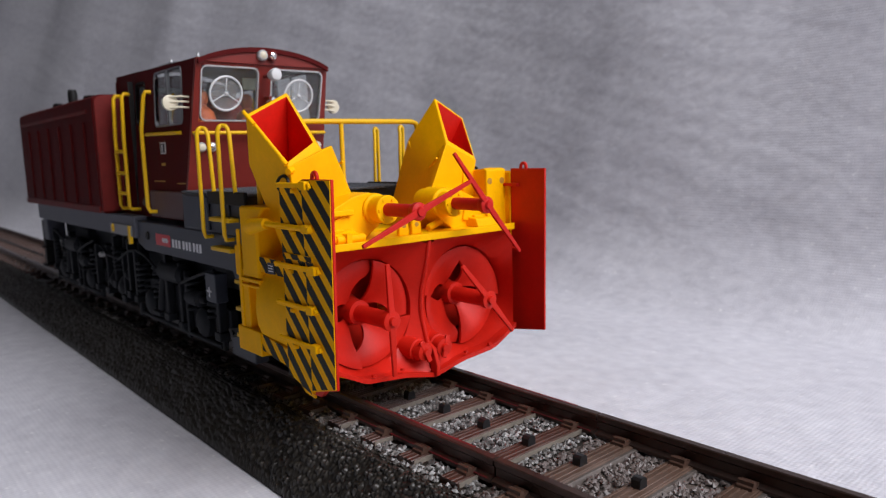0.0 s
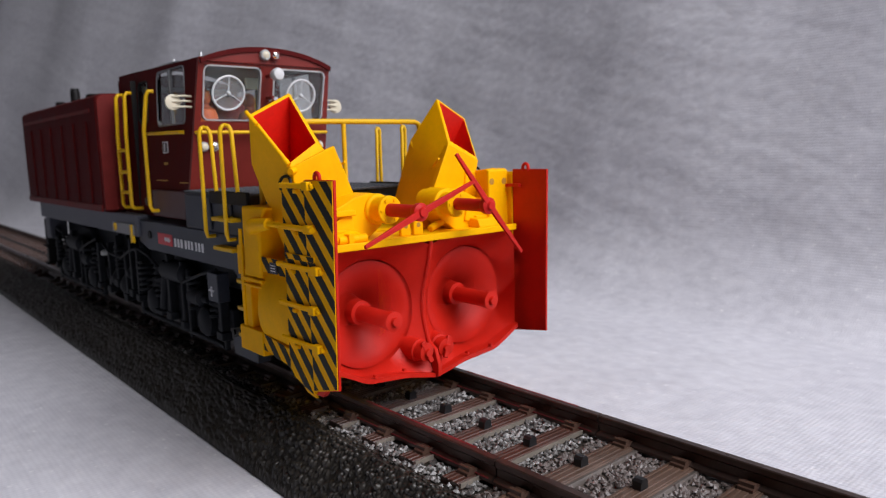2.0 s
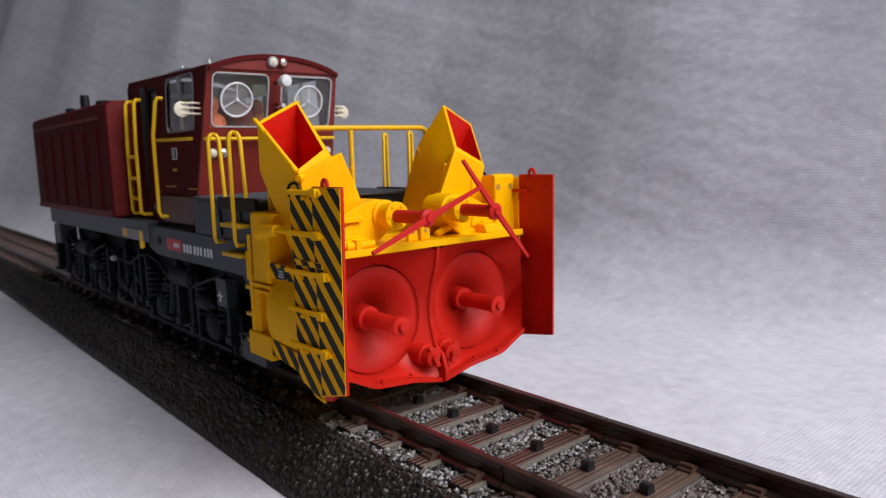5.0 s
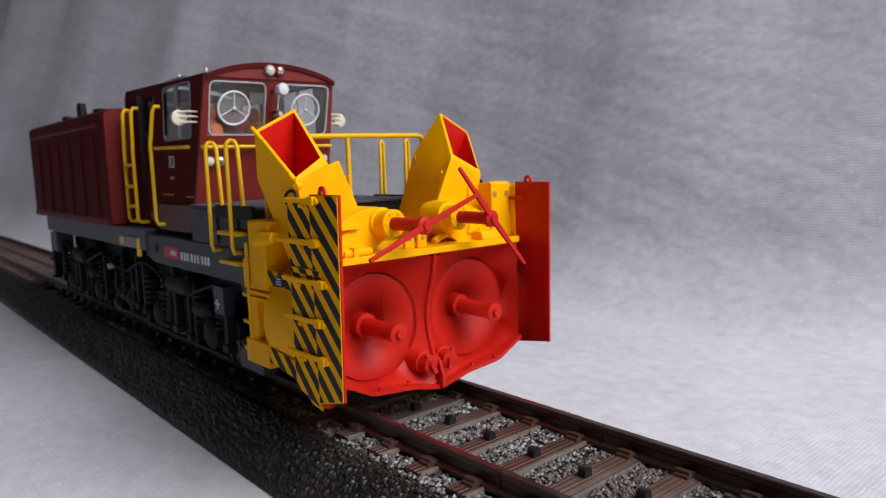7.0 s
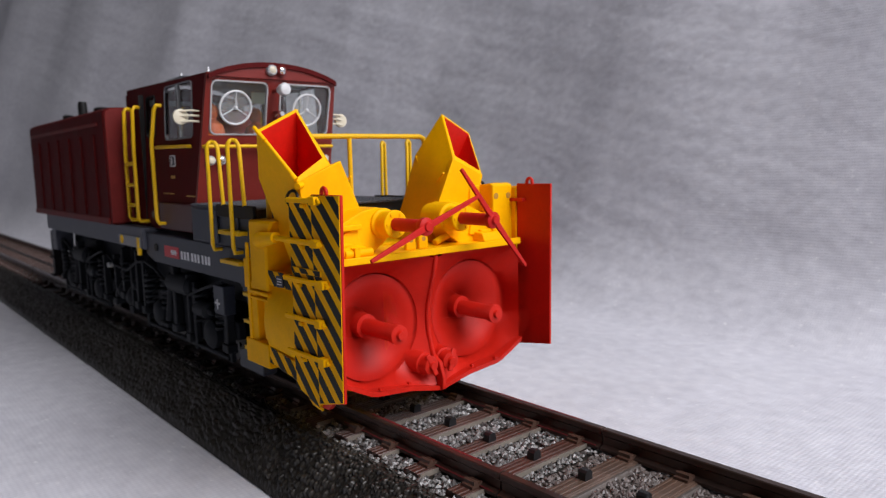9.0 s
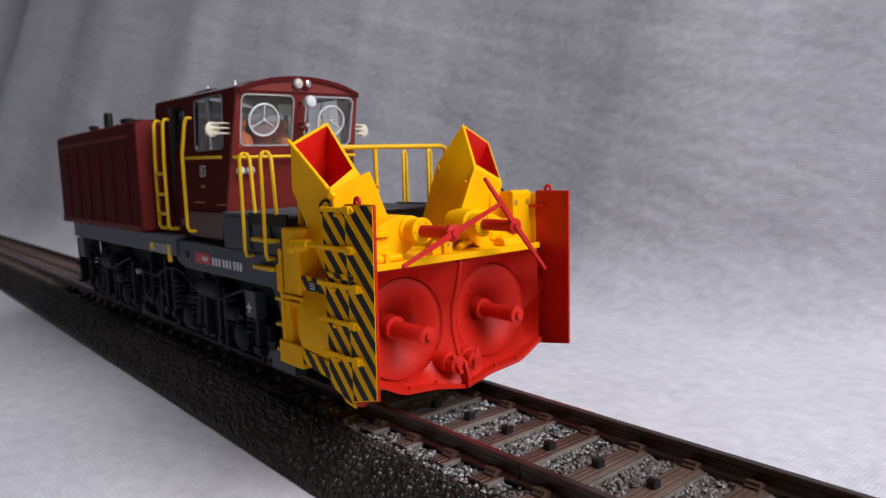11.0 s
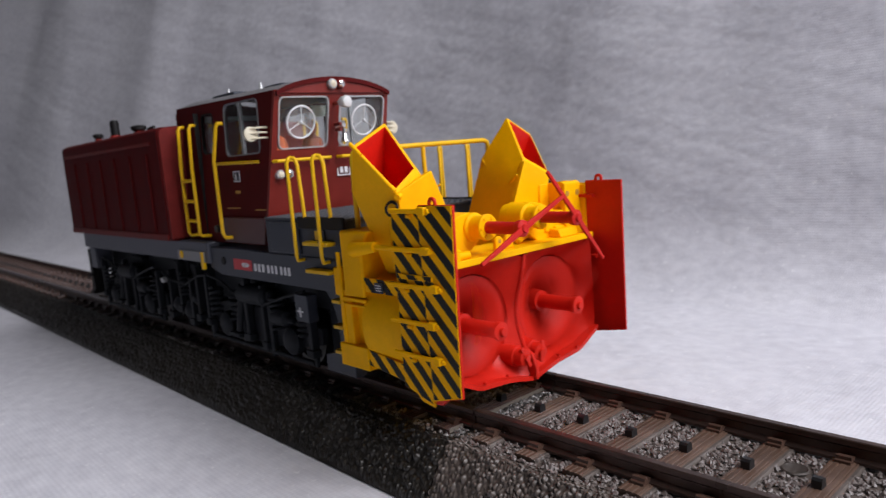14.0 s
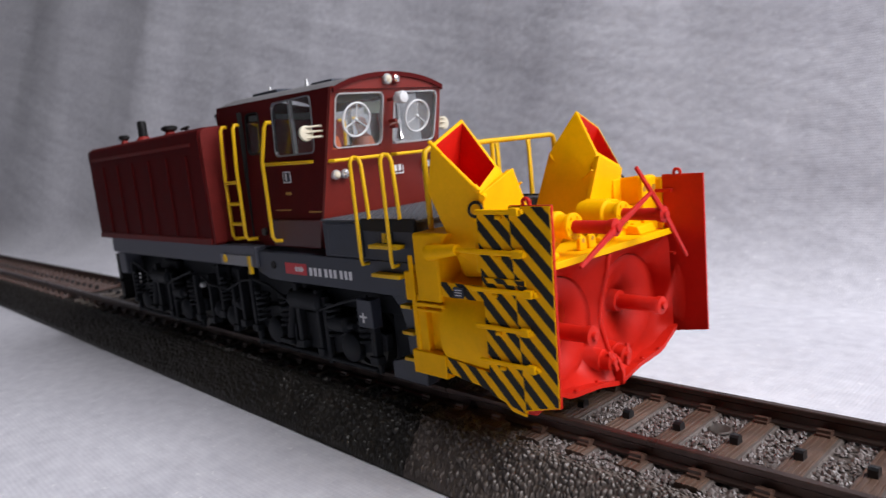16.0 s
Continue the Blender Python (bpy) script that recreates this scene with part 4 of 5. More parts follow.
        for z, x0, x1, out in ((22.9, -35.6, -28.9, 16.2), (18.6, -35.6, -29.1, 16.2), (14.0, -31.0, -28.8, 15.0), (10.0, -31.2, -28.8, 15.0), (6.0, -31.4, -28.8, 15.0)):
            part("tread", Shape().box(x0, x1, sy * 13.6, sy * out, z - 0.3, z + 0.3), ROD, steps, "yellow step", 0.12)
        for x in (-37.4, -30.2):
            pts = [(x - 0.3, sy * 14.7, 20.1), (x - 0.2, sy * 16.0, 20.1), (x, sy * 16.3, 21.0), (x, sy * 16.3, 35.3)]
            pts += [(x + 0.15, sy * (16.3 - 0.65 + 0.65 * math.cos(radians(a))), 35.3 + 0.9 * math.sin(radians(a))) for a in (30, 60, 90, 120, 150)]
            pts += [(x + 0.4, sy * 15.0, 35.0), (x + 0.5, sy * 14.7, 26.4)]
            part("hand_loop", Shape().wire([(px + (1.0 if abs(py) < 15.4 and pz > 24 else 0.0) * 0.5, py, pz) for px, py, pz in pts], 0.30), ROD, loco, "yellow step hand loop")
    far = part("railing", Shape().wire([(-24.0, -13.6, 24.0), (-24.0, -13.5, 35.2), (-24.0, -13.2, 36.0), (-23.9, -12.4, 36.4), (-23.4, 0, 36.5), (-22.5, 12.2, 36.5), (-22.4, 12.9, 36.2), (-22.4, 13.1, 35.4), (-22.6, 13.2, 24.0)], 0.4), ROD, loco, "yellow railing across the deck")
    part("post", Shape().rod((-23.5, -0.3, 20.5), (-23.5, -0.3, 36.4), 0.36), ROD, far)


WHEEL_XS = (-47.0, -71.5, -112.0, -136.5)
wheels = []


def running_gear():
    for x0, x1 in ((-80, -38.5), (-145, -103.5)):
        b = part("bogie", Shape().prism_y([(x0, 5.2), (x0 + 5, 4.2), ((x0 + x1) / 2 - 5, 2.8), ((x0 + x1) / 2 + 5, 2.8), (x1 - 5, 4.2), (x1, 5.2), (x1, 8.0), (x1 - 8, 9.6), (x0 + 8, 9.6), (x0, 8.0)], -12.6, -11.2)
                 .prism_y([(x0, 5.2), (x0 + 5, 4.2), ((x0 + x1) / 2 - 5, 2.8), ((x0 + x1) / 2 + 5, 2.8), (x1 - 5, 4.2), (x1, 5.2), (x1, 8.0), (x1 - 8, 9.6), (x0 + 8, 9.6), (x0, 8.0)], 11.2, 12.6)
                 .box((x0 + x1) / 2 - 4, (x0 + x1) / 2 + 4, -11.2, 11.2, 5, 15.5), BOGIE, loco, "black bogie with coil springs", 0.2)
        for sy in (-1, 1):
            for x in (x0 + 8.5, x1 - 8.5):
                part("axle_box", Shape().lathe((x, sy * 12.4, 5.0), (0, sy, 0), [(0, 2.6), (1.2, 2.5), (1.7, 1.9), (2.0, 0.9)], 20), BOGIE, b)
                for dx in (-4.4, 4.4):
                    spring = Shape()
                    spring.wire([(x + dx + 1.25 * math.cos(k * 0.52), sy * 13.0 + 1.25 * math.sin(k * 0.52), 5.9 + k * 0.088) for k in range(72)], 0.3, 6)
                    part("spring", spring, BOGIE, b)
                part("brake_hanger", Shape().box(x - 7.4, x - 6.3, sy * 12.6, sy * 13.6, 1.2, 13.0).box(x + 6.4, x + 7.2, sy * 12.6, sy * 13.4, 1.4, 11.0), BOGIE, b, "", 0.15)
            part("brake_rod", Shape().rod((x0 + 2, sy * 13.2, 2.0), (x1 - 2, sy * 13.2, 2.0), 0.45), BOGIE, b)
            part("air_tank", Shape().lathe(((x0 + x1) / 2 - 5, sy * 13.0, 12.0), (1, 0, 0), [(0, 1.2), (0.6, 1.9), (9.4, 1.9), (10, 1.2)], 18), BOGIE, b)
            part("damper", Shape().rod((x0 + 14, sy * 13.5, 4.5), (x0 + 17, sy * 13.5, 13.5), 0.8), BOGIE, b)
            for x, z0, z1, w in ((x0 + 1.5, 4.0, 14.5, 1.0), (x0 + 18.0, 3.0, 15.0, 1.2), (x1 - 17.0, 2.4, 14.2, 0.9), (x1 - 1.6, 3.2, 13.6, 1.1)):
                part("hanger", Shape().box(x - w / 2, x + w / 2, sy * 12.6, sy * 14.0, z0, z1).box(x - w, x + w, sy * 12.6, sy * 14.3, z0, z0 + 1.4), BOGIE, b, "", 0.15)
            part("air_pipe", Shape().wire([(x0 + 3, sy * 13.9, 14.6), (x0 + 9, sy * 14.1, 13.9), (x0 + 16, sy * 14.0, 11.2), (x1 - 16, sy * 14.0, 10.8), (x1 - 8, sy * 14.1, 13.0), (x1 - 2, sy * 13.9, 14.4)], 0.28, 8), BOGIE, b)
            part("brake_cylinder", Shape().lathe((x1 - 13.5, sy * 13.4, 8.8), (1, 0, 0), [(0, 0.9), (0.4, 1.4), (4.6, 1.4), (5.0, 0.7), (6.4, 0.5)], 18), BOGIE, b)
            part("foot_step", Shape().box(x0 + 11, x0 + 15, sy * 12.4, sy * 14.4, 3.2, 4.0), BOGIE, b, "", 0.1)
    tank = part("fuel_tank", Shape().box(-100.5, -83, -11.4, 11.4, 4.6, 15.8), BOGIE, loco, "black underfloor tank", 0.5)
    for x in (-97.5, -92, -86.5):
        part("tank_strap", Shape().box(x, x + 0.8, -11.7, 11.7, 4.3, 16.0), BOGIE, tank)
    for sy in (-1, 1):
        for x, z0, z1 in ((-99.2, 3.0, 14.0), (-93.6, 5.0, 16.0), (-88.0, 2.6, 13.0), (-84.4, 4.0, 16.0)):
            part("hanger", Shape().box(x - 0.5, x + 0.5, sy * 11.6, sy * 13.4, z0, z1).box(x - 1.1, x + 1.1, sy * 11.6, sy * 13.8, z0, z0 + 1.5), BOGIE, tank, "", 0.15)
        for x, z, r in ((-96.6, 6.2, 1.9), (-90.6, 5.4, 2.3), (-86.2, 8.6, 1.4)):
            part("cylinder", Shape().lathe((x, sy * 11.4, z), (0, sy, 0), [(0, r), (1.4, r), (1.8, r * 0.75), (2.3, r * 0.4)], 18), BOGIE, tank)
        part("spring", Shape().wire([(-91.0 + 1.3 * math.cos(k * 0.52), sy * 12.9 + 1.3 * math.sin(k * 0.52), 8.6 + k * 0.075) for k in range(72)], 0.28, 6), BOGIE, tank)
        part("air_pipe", Shape().wire([(-102, sy * 13.6, 13.6), (-97, sy * 13.8, 12.0), (-89, sy * 13.8, 11.6), (-83, sy * 13.6, 13.8), (-78, sy * 13.4, 14.4)], 0.26, 8), BOGIE, tank)
    part("tail_tag", Shape().lathe((-101.2, -13.2, 11.6), (0, -1, 0), [(0, 0.6), (0.9, 0.6), (1.1, 0.3)], 14), WHITE, tank, "small round white knob")
    hook = part("sign_box", Shape().box(-42.6, -38.8, -14.6, -12.6, 9.4, 14.0), SLATE, loco, "dark box with a white arrow mark", 0.15)
    part("sign_mark", Shape().box(-41.3, -40.9, -14.68, -14.6, 10.2, 11.8).box(-42.0, -40.2, -14.68, -14.6, 11.0, 11.3), PRINT, hook)
    for x in WHEEL_XS:
        s = Shape()
        for sy in (-1, 1):
            s.lathe((x, sy * 6.9, 5.25), (0, sy, 0), [(0, 5.9), (0.75, 5.9), (1.0, 5.35), (3.0, 5.25), (3.05, 4.3), (2.4, 4.0), (2.4, 1.5), (3.2, 1.3), (3.2, 0.3)], 36)
            for k in range(6):
                a = math.pi * k / 3
                s.rod((x + 3 * math.cos(a), sy * 9.2, 5.25 + 3 * math.sin(a)), (x + 3 * math.cos(a), sy * 9.6, 5.25 + 3 * math.sin(a)), 0.45, seg=8)
        s.rod((x, -9, 5.25), (x, 9, 5.25), 1.1)
        wheels.append(part("wheel_set", s, STEEL, loco, "dark steel wheel set", origin=(x, 0, 5.25)))


# the snow blower head
HUB_X, HUB_Y, HUB_Z, DRUM_R = -10.7, 8.3, 11.5, 7.1
impellers = []


def blower():
    head = part("blower_frame", Shape().box(-27.2, -21.0, -15.0, 15.0, 7.0, 20.5).box(-21.0, -12.0, -3.0, 3.0, 6.0, 20.2), YELLOW, loco, "yellow blower carrying frame", 0.3)
    # red front: two dished halves with round openings, meeting in a ridge
    def face_bottom(y):
        a = abs(y)
        return 2.2 + a * 0.22 if a < 5 else (3.3 + (a - 5) * 0.09 if a < 11 else 3.84 + (a - 11) * 0.5)

    def ridge_x(z):
        return -4.4 - 2.4 * math.exp(-((z - 11.5) / 6.0) ** 2)

    for sy in (-1, 1):
        s = Shape()
        n = 48
        outer, inner, deep = [], [], []
        for k in range(n):
            a = 2 * math.pi * k / n
            c, q = math.cos(a), math.sin(a)
            y_c, z_c = sy * HUB_Y, HUB_Z
            t = 40.0
            lim_y = (15.6 - HUB_Y) if c * sy > 0 else HUB_Y
            if abs(c) > 1e-6:
                t = min(t, lim_y / abs(c))
            if q > 1e-6:
                t = min(t, (20.4 - z_c) / q)
            if q < -1e-6:
                for _ in range(24):
                    y_e, z_e = y_c + c * t, z_c + q * t
                    low = face_bottom(y_e)
                    if z_e < low:
                        t *= 0.5 + 0.5 * (z_c - low) / max(1e-6, z_c - z_e)
            y_e, z_e = y_c + c * t, z_c + q * t
            near = max(0.0, 1 - abs(y_e) / 5.0)
            fore = -4.7 * (1 - near) + ridge_x(z_e) * near
            outer.append((fore, y_e, z_e))
            inner.append((-7.5, y_c + c * DRUM_R, z_c + q * min(DRUM_R, t * 0.97)))
            deep.append((-13.4, y_c + c * DRUM_R, z_c + q * min(DRUM_R, t * 0.97)))
        mid = [tuple(o[i] * 0.4 + p[i] * 0.6 - 0.0 for i in range(3)) for o, p in zip(outer, inner)]
        hub = [(-13.6, sy * HUB_Y, HUB_Z)]
        vs = outer + mid + inner + deep + hub
        f = []
        for ring in range(3):
            f += [(ring * n + k, ring * n + (k + 1) % n, (ring + 1) * n + (k + 1) % n, (ring + 1) * n + k) for k in range(n)]
        f += [(3 * n + k, 3 * n + (k + 1) % n, 4 * n) for k in range(n)]
        s.add(vs, f)
        shell = part("auger_housing", s, RED, loco, "red dished auger housing")
        # bottom lip and its turned edge
        ys = np.linspace(0.0, 15.6, 16)
        lip = Shape()
        m = len(ys)
        for y in ys:
            z = face_bottom(y)
            lip.v += [(-4.1, sy * y, z - 0.05), (-4.1, sy * y, z + 0.55), (-9.0, sy * y, z + 0.3), (-9.0, sy * y, z - 0.3)]
        lip.f += [(i * 4 + k, i * 4 + (k + 1) % 4, (i + 1) * 4 + (k + 1) % 4, (i + 1) * 4 + k) for i in range(m - 1) for k in range(4)] + [(3, 2, 1, 0), (4 * m - 4, 4 * m - 3, 4 * m - 2, 4 * m - 1)]
        part("cutting_lip", lip, RED, shell)
        part("rivet", Shape().rod((-4.4, sy * 5.5, 4.4), (-3.9, sy * 5.5, 4.4), 0.2, seg=8).rod((-4.4, sy * 10, 4.6), (-3.9, sy * 10, 4.6), 0.2, seg=8), RED, shell)
        # cheek plate from the housing out to the wing
        part("cheek", Shape().prism_y([(-11.0, 4.5), (-6.4, 5.2), (-6.4, 21.0), (-11.0, 21.0)], sy * 15.5, sy * 17.0), RED, shell, "", 0.15)
        # impeller drum behind, yellow outside
        drum = part("drum_casing", Shape().lathe((-21.6, sy * HUB_Y, HUB_Z), (1, 0, 0), [(0, 0.1), (0, 7.4), (0.7, 8.5), (12.6, 8.5), (12.6, 7.9), (10.2, 7.9)], 48, False), YELLOW, loco, "yellow drum casing of the blower wheel")
        band = [(-20.6, 16.6), (-12.6, 16.6), (-12.6, 18.6), (-20.6, 18.6)]
        plate = part("casing_plate", Shape().prism_y(band, sy * 15.4, sy * 15.9), YELLOW, drum, "", 0.1)
        hazard(band, sy * 15.9, sy, plate, phase=0.7)
        part("type_plate", Shape().box(-18.2, -16.4, sy * 15.9, sy * 16.1, 16.7, 18.1), SLATE, plate, "small dark maker's plate")
        for z in (17.0, 17.35, 17.7):
            part("print_bar", Shape().box(-17.9, -16.7, sy * 16.1, sy * 16.14, z, z + 0.12), PRINT, plate)
        skirt = [(-20.9, 6.0), (-12.2, 4.8), (-12.2, 7.3), (-20.9, 8.2)]
        plate = part("skirt", Shape().prism_y(skirt, sy * 15.6, sy * 16.2), YELLOW, drum, "", 0.1)
        hazard(skirt, sy * 16.2, sy, plate, phase=0.2)
        part("rear_post", Shape().box(-26.6, -24.3, sy * 13.5, sy * 16.0, 5.0, 16.5).box(-27.6, -20.8, sy * 13.0, sy * 16.4, 5.0, 8.4).box(-28.4, -26.2, sy * 14.5, sy * 15.8, 15.4, 19.6).box(-26.8, -25.9, sy * 15.9, sy * 16.2, 6.0, 22.0), YELLOW, head, "yellow side post", 0.3)
        part("gear_box", Shape().prism_y([(-25.4, 15.6), (-20.6, 15.6), (-20.6, 22.5), (-18.4, 25.2), (-25.4, 25.2)], sy * 10.5, sy * 16.2), YELLOW, head, "yellow gear box", 0.35)
        part("arm", Shape().rod((-22.0, sy * 16.2, 22.6), (-15.5, sy * 17.2, 23.4), 1.1, 0.7).rod((-15.6, sy * 17.2, 23.4), (-3.9, sy * 17.9, 23.4), 0.35), YELLOW, head, "yellow wing arm")
        part("flange", Shape().box(-25.8, -20.2, sy * 15.0, sy * 16.4, 15.0, 15.5).box(-25.8, -20.4, sy * 15.0, sy * 16.3, 14.2, 14.6), YELLOW, head, "", 0.1)
        # wing plates
        low = 4.0 if sy < 0 else 5.1
        fx, fz = (-0.8, 5.3) if sy < 0 else (0.0, 6.0)
        tx = 0.1 if sy < 0 else 0.35
        wide = [(-6.1, low), (fx, fz), (tx, 29.0), (-6.1, 29.0)]
        slim = [(-11.6, 5.0 if sy < 0 else 6.0), (-6.14, low - 0.4 if sy < 0 else 6.0), (-6.14, 28.4), (-11.3, 28.4)]
        wing = part("wing", Shape().prism_y(wide, sy * 17.0, sy * 17.35), RED, loco, "red folding wing plate with striped outer face", 0.06)
        skin = part("striped_face", Shape().prism_y([(-6.1, low), (fx - 0.12, fz + 0.1), (tx - 0.15, 28.9), (-6.1, 28.9)], sy * 17.36, sy * 17.46), YELLOW, wing, "yellow wing face with black stripes")
        hazard([(-6.0, low + 0.2), (fx - 0.17, fz + 0.2), (tx - 0.2, 28.85), (-6.0, 28.85)], sy * 17.46, sy, wing, phase=0.9)
        strip = part("side_plate", Shape().prism_y(slim, sy * 16.8, sy * 17.4), YELLOW, loco, "narrow yellow side plate with black stripes", 0.06)
        hazard(slim, sy * 17.4, sy, strip, phase=2.1)
        if sy < 0:
          part("scraper", Shape().prism_y([(-11.4, 5.4), (-8.8, 3.2), (-6.6, 2.9), (-6.4, 5.4)], sy * 16.6, sy * 16.9), YELLOW, strip, "", 0.06)
        if sy < 0:
          part("scraper_tip", Shape().prism_y([(-8.4, 5.0), (-7.0, 3.4), (-5.0, 3.5), (-3.6, 4.7), (-6, 5.6)], sy * 16.3, sy * 17.0), RED, wing, "red scraper tip", 0.1)
        for z, x0, x1 in ((28.3, -11.2, -3.8), (23.4, -11.8, -3.9), (18.75, -12.9, -2.7), (14.05, -12.8, -3.7), (9.65, -12.6, -3.2)):
            hinge = part("hinge_bar", Shape().box(x0, x1, sy * 17.35, sy * 17.9, z - 0.32, z + 0.04).rod((x0, sy * 17.75, z + 0.1), (x1, sy * 17.75, z + 0.1), 0.22, seg=10), YELLOW, strip, "yellow hinge bar", 0.1)
            part("hinge_stop", Shape().box(x1 - 1.7, x1 - 0.4, sy * 17.4, sy * 18.2, z - 0.5, z + 0.5).box(x0 + 3.2, x0 + 4.0, sy * 17.4, sy * 17.9, z - 0.9, z - 0.4), YELLOW, hinge, "", 0.12)
        part("fold", Shape().box(-11.0, -4.4, sy * 17.4, sy * 17.6, 19.55, 20.25), YELLOW, strip, "", 0.06)
        hazard([(-10.9, 19.6), (-4.5, 19.6), (-4.5, 20.2), (-10.9, 20.2)], sy * 17.6, sy, strip, phase=1.5)
        part("lifting_eye", Shape().wire([(-4.15, sy * 17.1, 28.7)] + [(-3.65 + 0.5 * math.cos(radians(a)), sy * 17.1, 29.25 + 0.5 * math.sin(radians(a))) for a in range(180, -1, -30)] + [(-3.15, sy * 17.1, 28.7)], 0.24), RED, wing, "red lifting eye")
        for z in (26.4, 17.0):
            part("hinge_pin", Shape().box(-7.6, -4.4, sy * 16.4, sy * 17.0, z, z + 0.5), RED, wing, "", 0.08)
        # yellow post with holes, beside the wing
        top = 29.2 if sy > 0 else 27.6
        post = [(-12.4, 20.5), (-7.2, 20.5), (-7.2, top - 0.3), (-8.4, top), (-12.4, top - 0.4)]
        side_post = part("wing_post", Shape().prism_y(post, sy * 15.0, sy * 15.6).prism_y([(-7.8, 20.5), (-7.0, 20.5), (-7.0, top - 0.3), (-7.8, top)], sy * 13.0, sy * 16.9).box(-12.6, -11.8, sy * 13.0, sy * 16.9, 20.5, top - 0.4), YELLOW, loco, "yellow wing post", 0.15)
        # flat ochre discs; the shade inside the holes is only colour
        for y in (13.6, 16.1):
            part("bolt_hole", Shape().lathe((-6.98, sy * y, top - 1.9), (1, 0, 0), [(0, 0.45), (0.03, 0.45)], 14), OCHRE, side_post)
        part("cross_beam", Shape().box(-13.5, -7.5, sy * 9.5, sy * 15.2, 24.2, 24.9).box(-12.5, -7.5, sy * 11.0, sy * 15.2, 22.0, 22.6), YELLOW, side_post, "", 0.12)
        chute(sy)
        # arm over the top: motor, red shaft, two-ended blade
        hy, hz = sy * 5.65, 24.7
        motor = part("motor", Shape().lathe((-12.5, hy, hz), (1, 0, 0), [(0, 1.9), (4.4, 2.0), (4.6, 1.6), (6.2, 1.55), (6.2, 1.8), (6.9, 1.8), (6.9, 0.9)], 28)
                     .prism_x([(sy * 15.2, 20.8), (sy * 15.2, 23.6), (hy + sy * 3.2, 26.4), (hy + sy * 0.8, 26.8), (hy - sy * 1.2, 26.2), (hy - sy * 1.9, 24.4), (hy - sy * 0.4, 22.4), (hy + sy * 2.0, 20.8)], -12.3, -8.4)
                     .prism_x([(sy * 13.4, 21.4), (sy * 13.4, 23.0), (hy + sy * 4.2, 24.6), (hy + sy * 3.6, 22.0)], -8.5, -8.1), YELLOW, loco, "yellow blade motor on a bracket", 0.15)
        for k in range(6):
            a = math.pi * k / 3
            part("bolt", Shape().rod((-5.9, hy + 1.35 * math.cos(a), hz + 1.35 * math.sin(a)), (-5.45, hy + 1.35 * math.cos(a), hz + 1.35 * math.sin(a)), 0.2, seg=8), YELLOW, motor)
        blade = part("top_blade", Shape().rod((-5.7, hy, hz), (0.2, hy, hz), 0.85).lathe((-0.4, hy, hz), (1, 0, 0), [(0, 1.0), (0.3, 1.1), (0.9, 1.1), (1.1, 0.65), (1.4, 0.5)], 18), RED_ARM, loco, "red shaft with a thin two-ended blade")
        a, b = ((1.2, -14.4, 21.5), (0.2, 3.2, 27.9)) if sy < 0 else ((-0.3, 12.4, 17.9), (-0.4, 0.9, 31.4))
        mid_p = (0.55, hy, hz)
        part("blade_arm", Shape().bar(mid_p, a, 0.85, 0.4, w2=0.45).bar(mid_p, b, 0.85, 0.4, w2=0.45), RED_ARM, blade, "", 0.08)
        impeller(sy)
        # small nozzle low in the middle
        noz = part("nozzle", Shape().lathe((-8.5, sy * 2.1, 6.1), (1, -0.10 * sy, -0.05), [(0, 1.55), (3.0, 1.5), (3.1, 1.25), (4.4, 1.2), (4.5, 0.6), (4.9, 0.5)], 22), RED, loco, "red nozzle low between the augers")
        part("clamp", Shape().bar((-4.2, sy * 2.3, 7.4), (-3.8, sy * 1.2, 4.6), 0.7, 0.4), RED, noz, "", 0.1)
    zs = [2.2, 4.0, 6.0, 8.0, 10.0, 12.0, 14.0, 16.0, 18.0, 20.4]
    part("ridge", Shape().prism_y([(ridge_x(z) + 0.3, z) for z in zs] + [(ridge_x(z) - 1.2, z) for z in reversed(zs)], -0.3, 0.3), RED, loco, "red ridge between the two augers", 0.25)
    part("ridge_tooth", Shape().prism_y([(-5.6, 2.0), (-3.6, 2.4), (-3.5, 4.0), (-4.2, 6.0), (-6.2, 7.2)], -0.3, 0.3), RED, loco, "", 0.1)
    shelf = part("top_shelf", Shape().box(-14.0, -4.5, -15.6, 15.6, 20.4, 21.0).prism_y([(-4.5, 20.4), (-4.1, 20.4), (-4.1, 21.3), (-4.5, 21.3)], -15.6, 15.6), YELLOW, loco, "yellow shelf over the augers", 0.1)
    for y in (-2.2, -0.1):
        part("lug", Shape().prism_x([(y - 0.8, 21.0), (y + 0.8, 21.0)] + arc(y, 22.2, 0.78, 0, 180, 10), -7.6, -7.0), YELLOW, shelf, "", 0.12)
        # no real hole: an ochre disc gives its shade
        part("lug_hole", Shape().lathe((-6.99, y, 22.3), (1, 0, 0), [(0, 0.32), (0.03, 0.32)], 12), OCHRE, shelf)
    part("pipe", Shape().wire([(-6.5, -13.5, 21.6), (-7.5, -10.5, 22.0), (-9, -8.2, 21.5)], 0.5).rod((-6.4, -13, 21.5), (-6.4, -9, 21.5), 0.55).box(-8.6, -5.6, -11.9, -11.2, 21.0, 22.2), YELLOW, shelf)
    part("pipe", Shape().rod((-8.4, 3.0, 21.4), (-9.4, 7.0, 22.4), 0.5).prism_y([(-9, 21), (-6, 21), (-6.5, 22.2), (-8.4, 22.4)], 10.2, 14.6), YELLOW, shelf, "", 0.15)


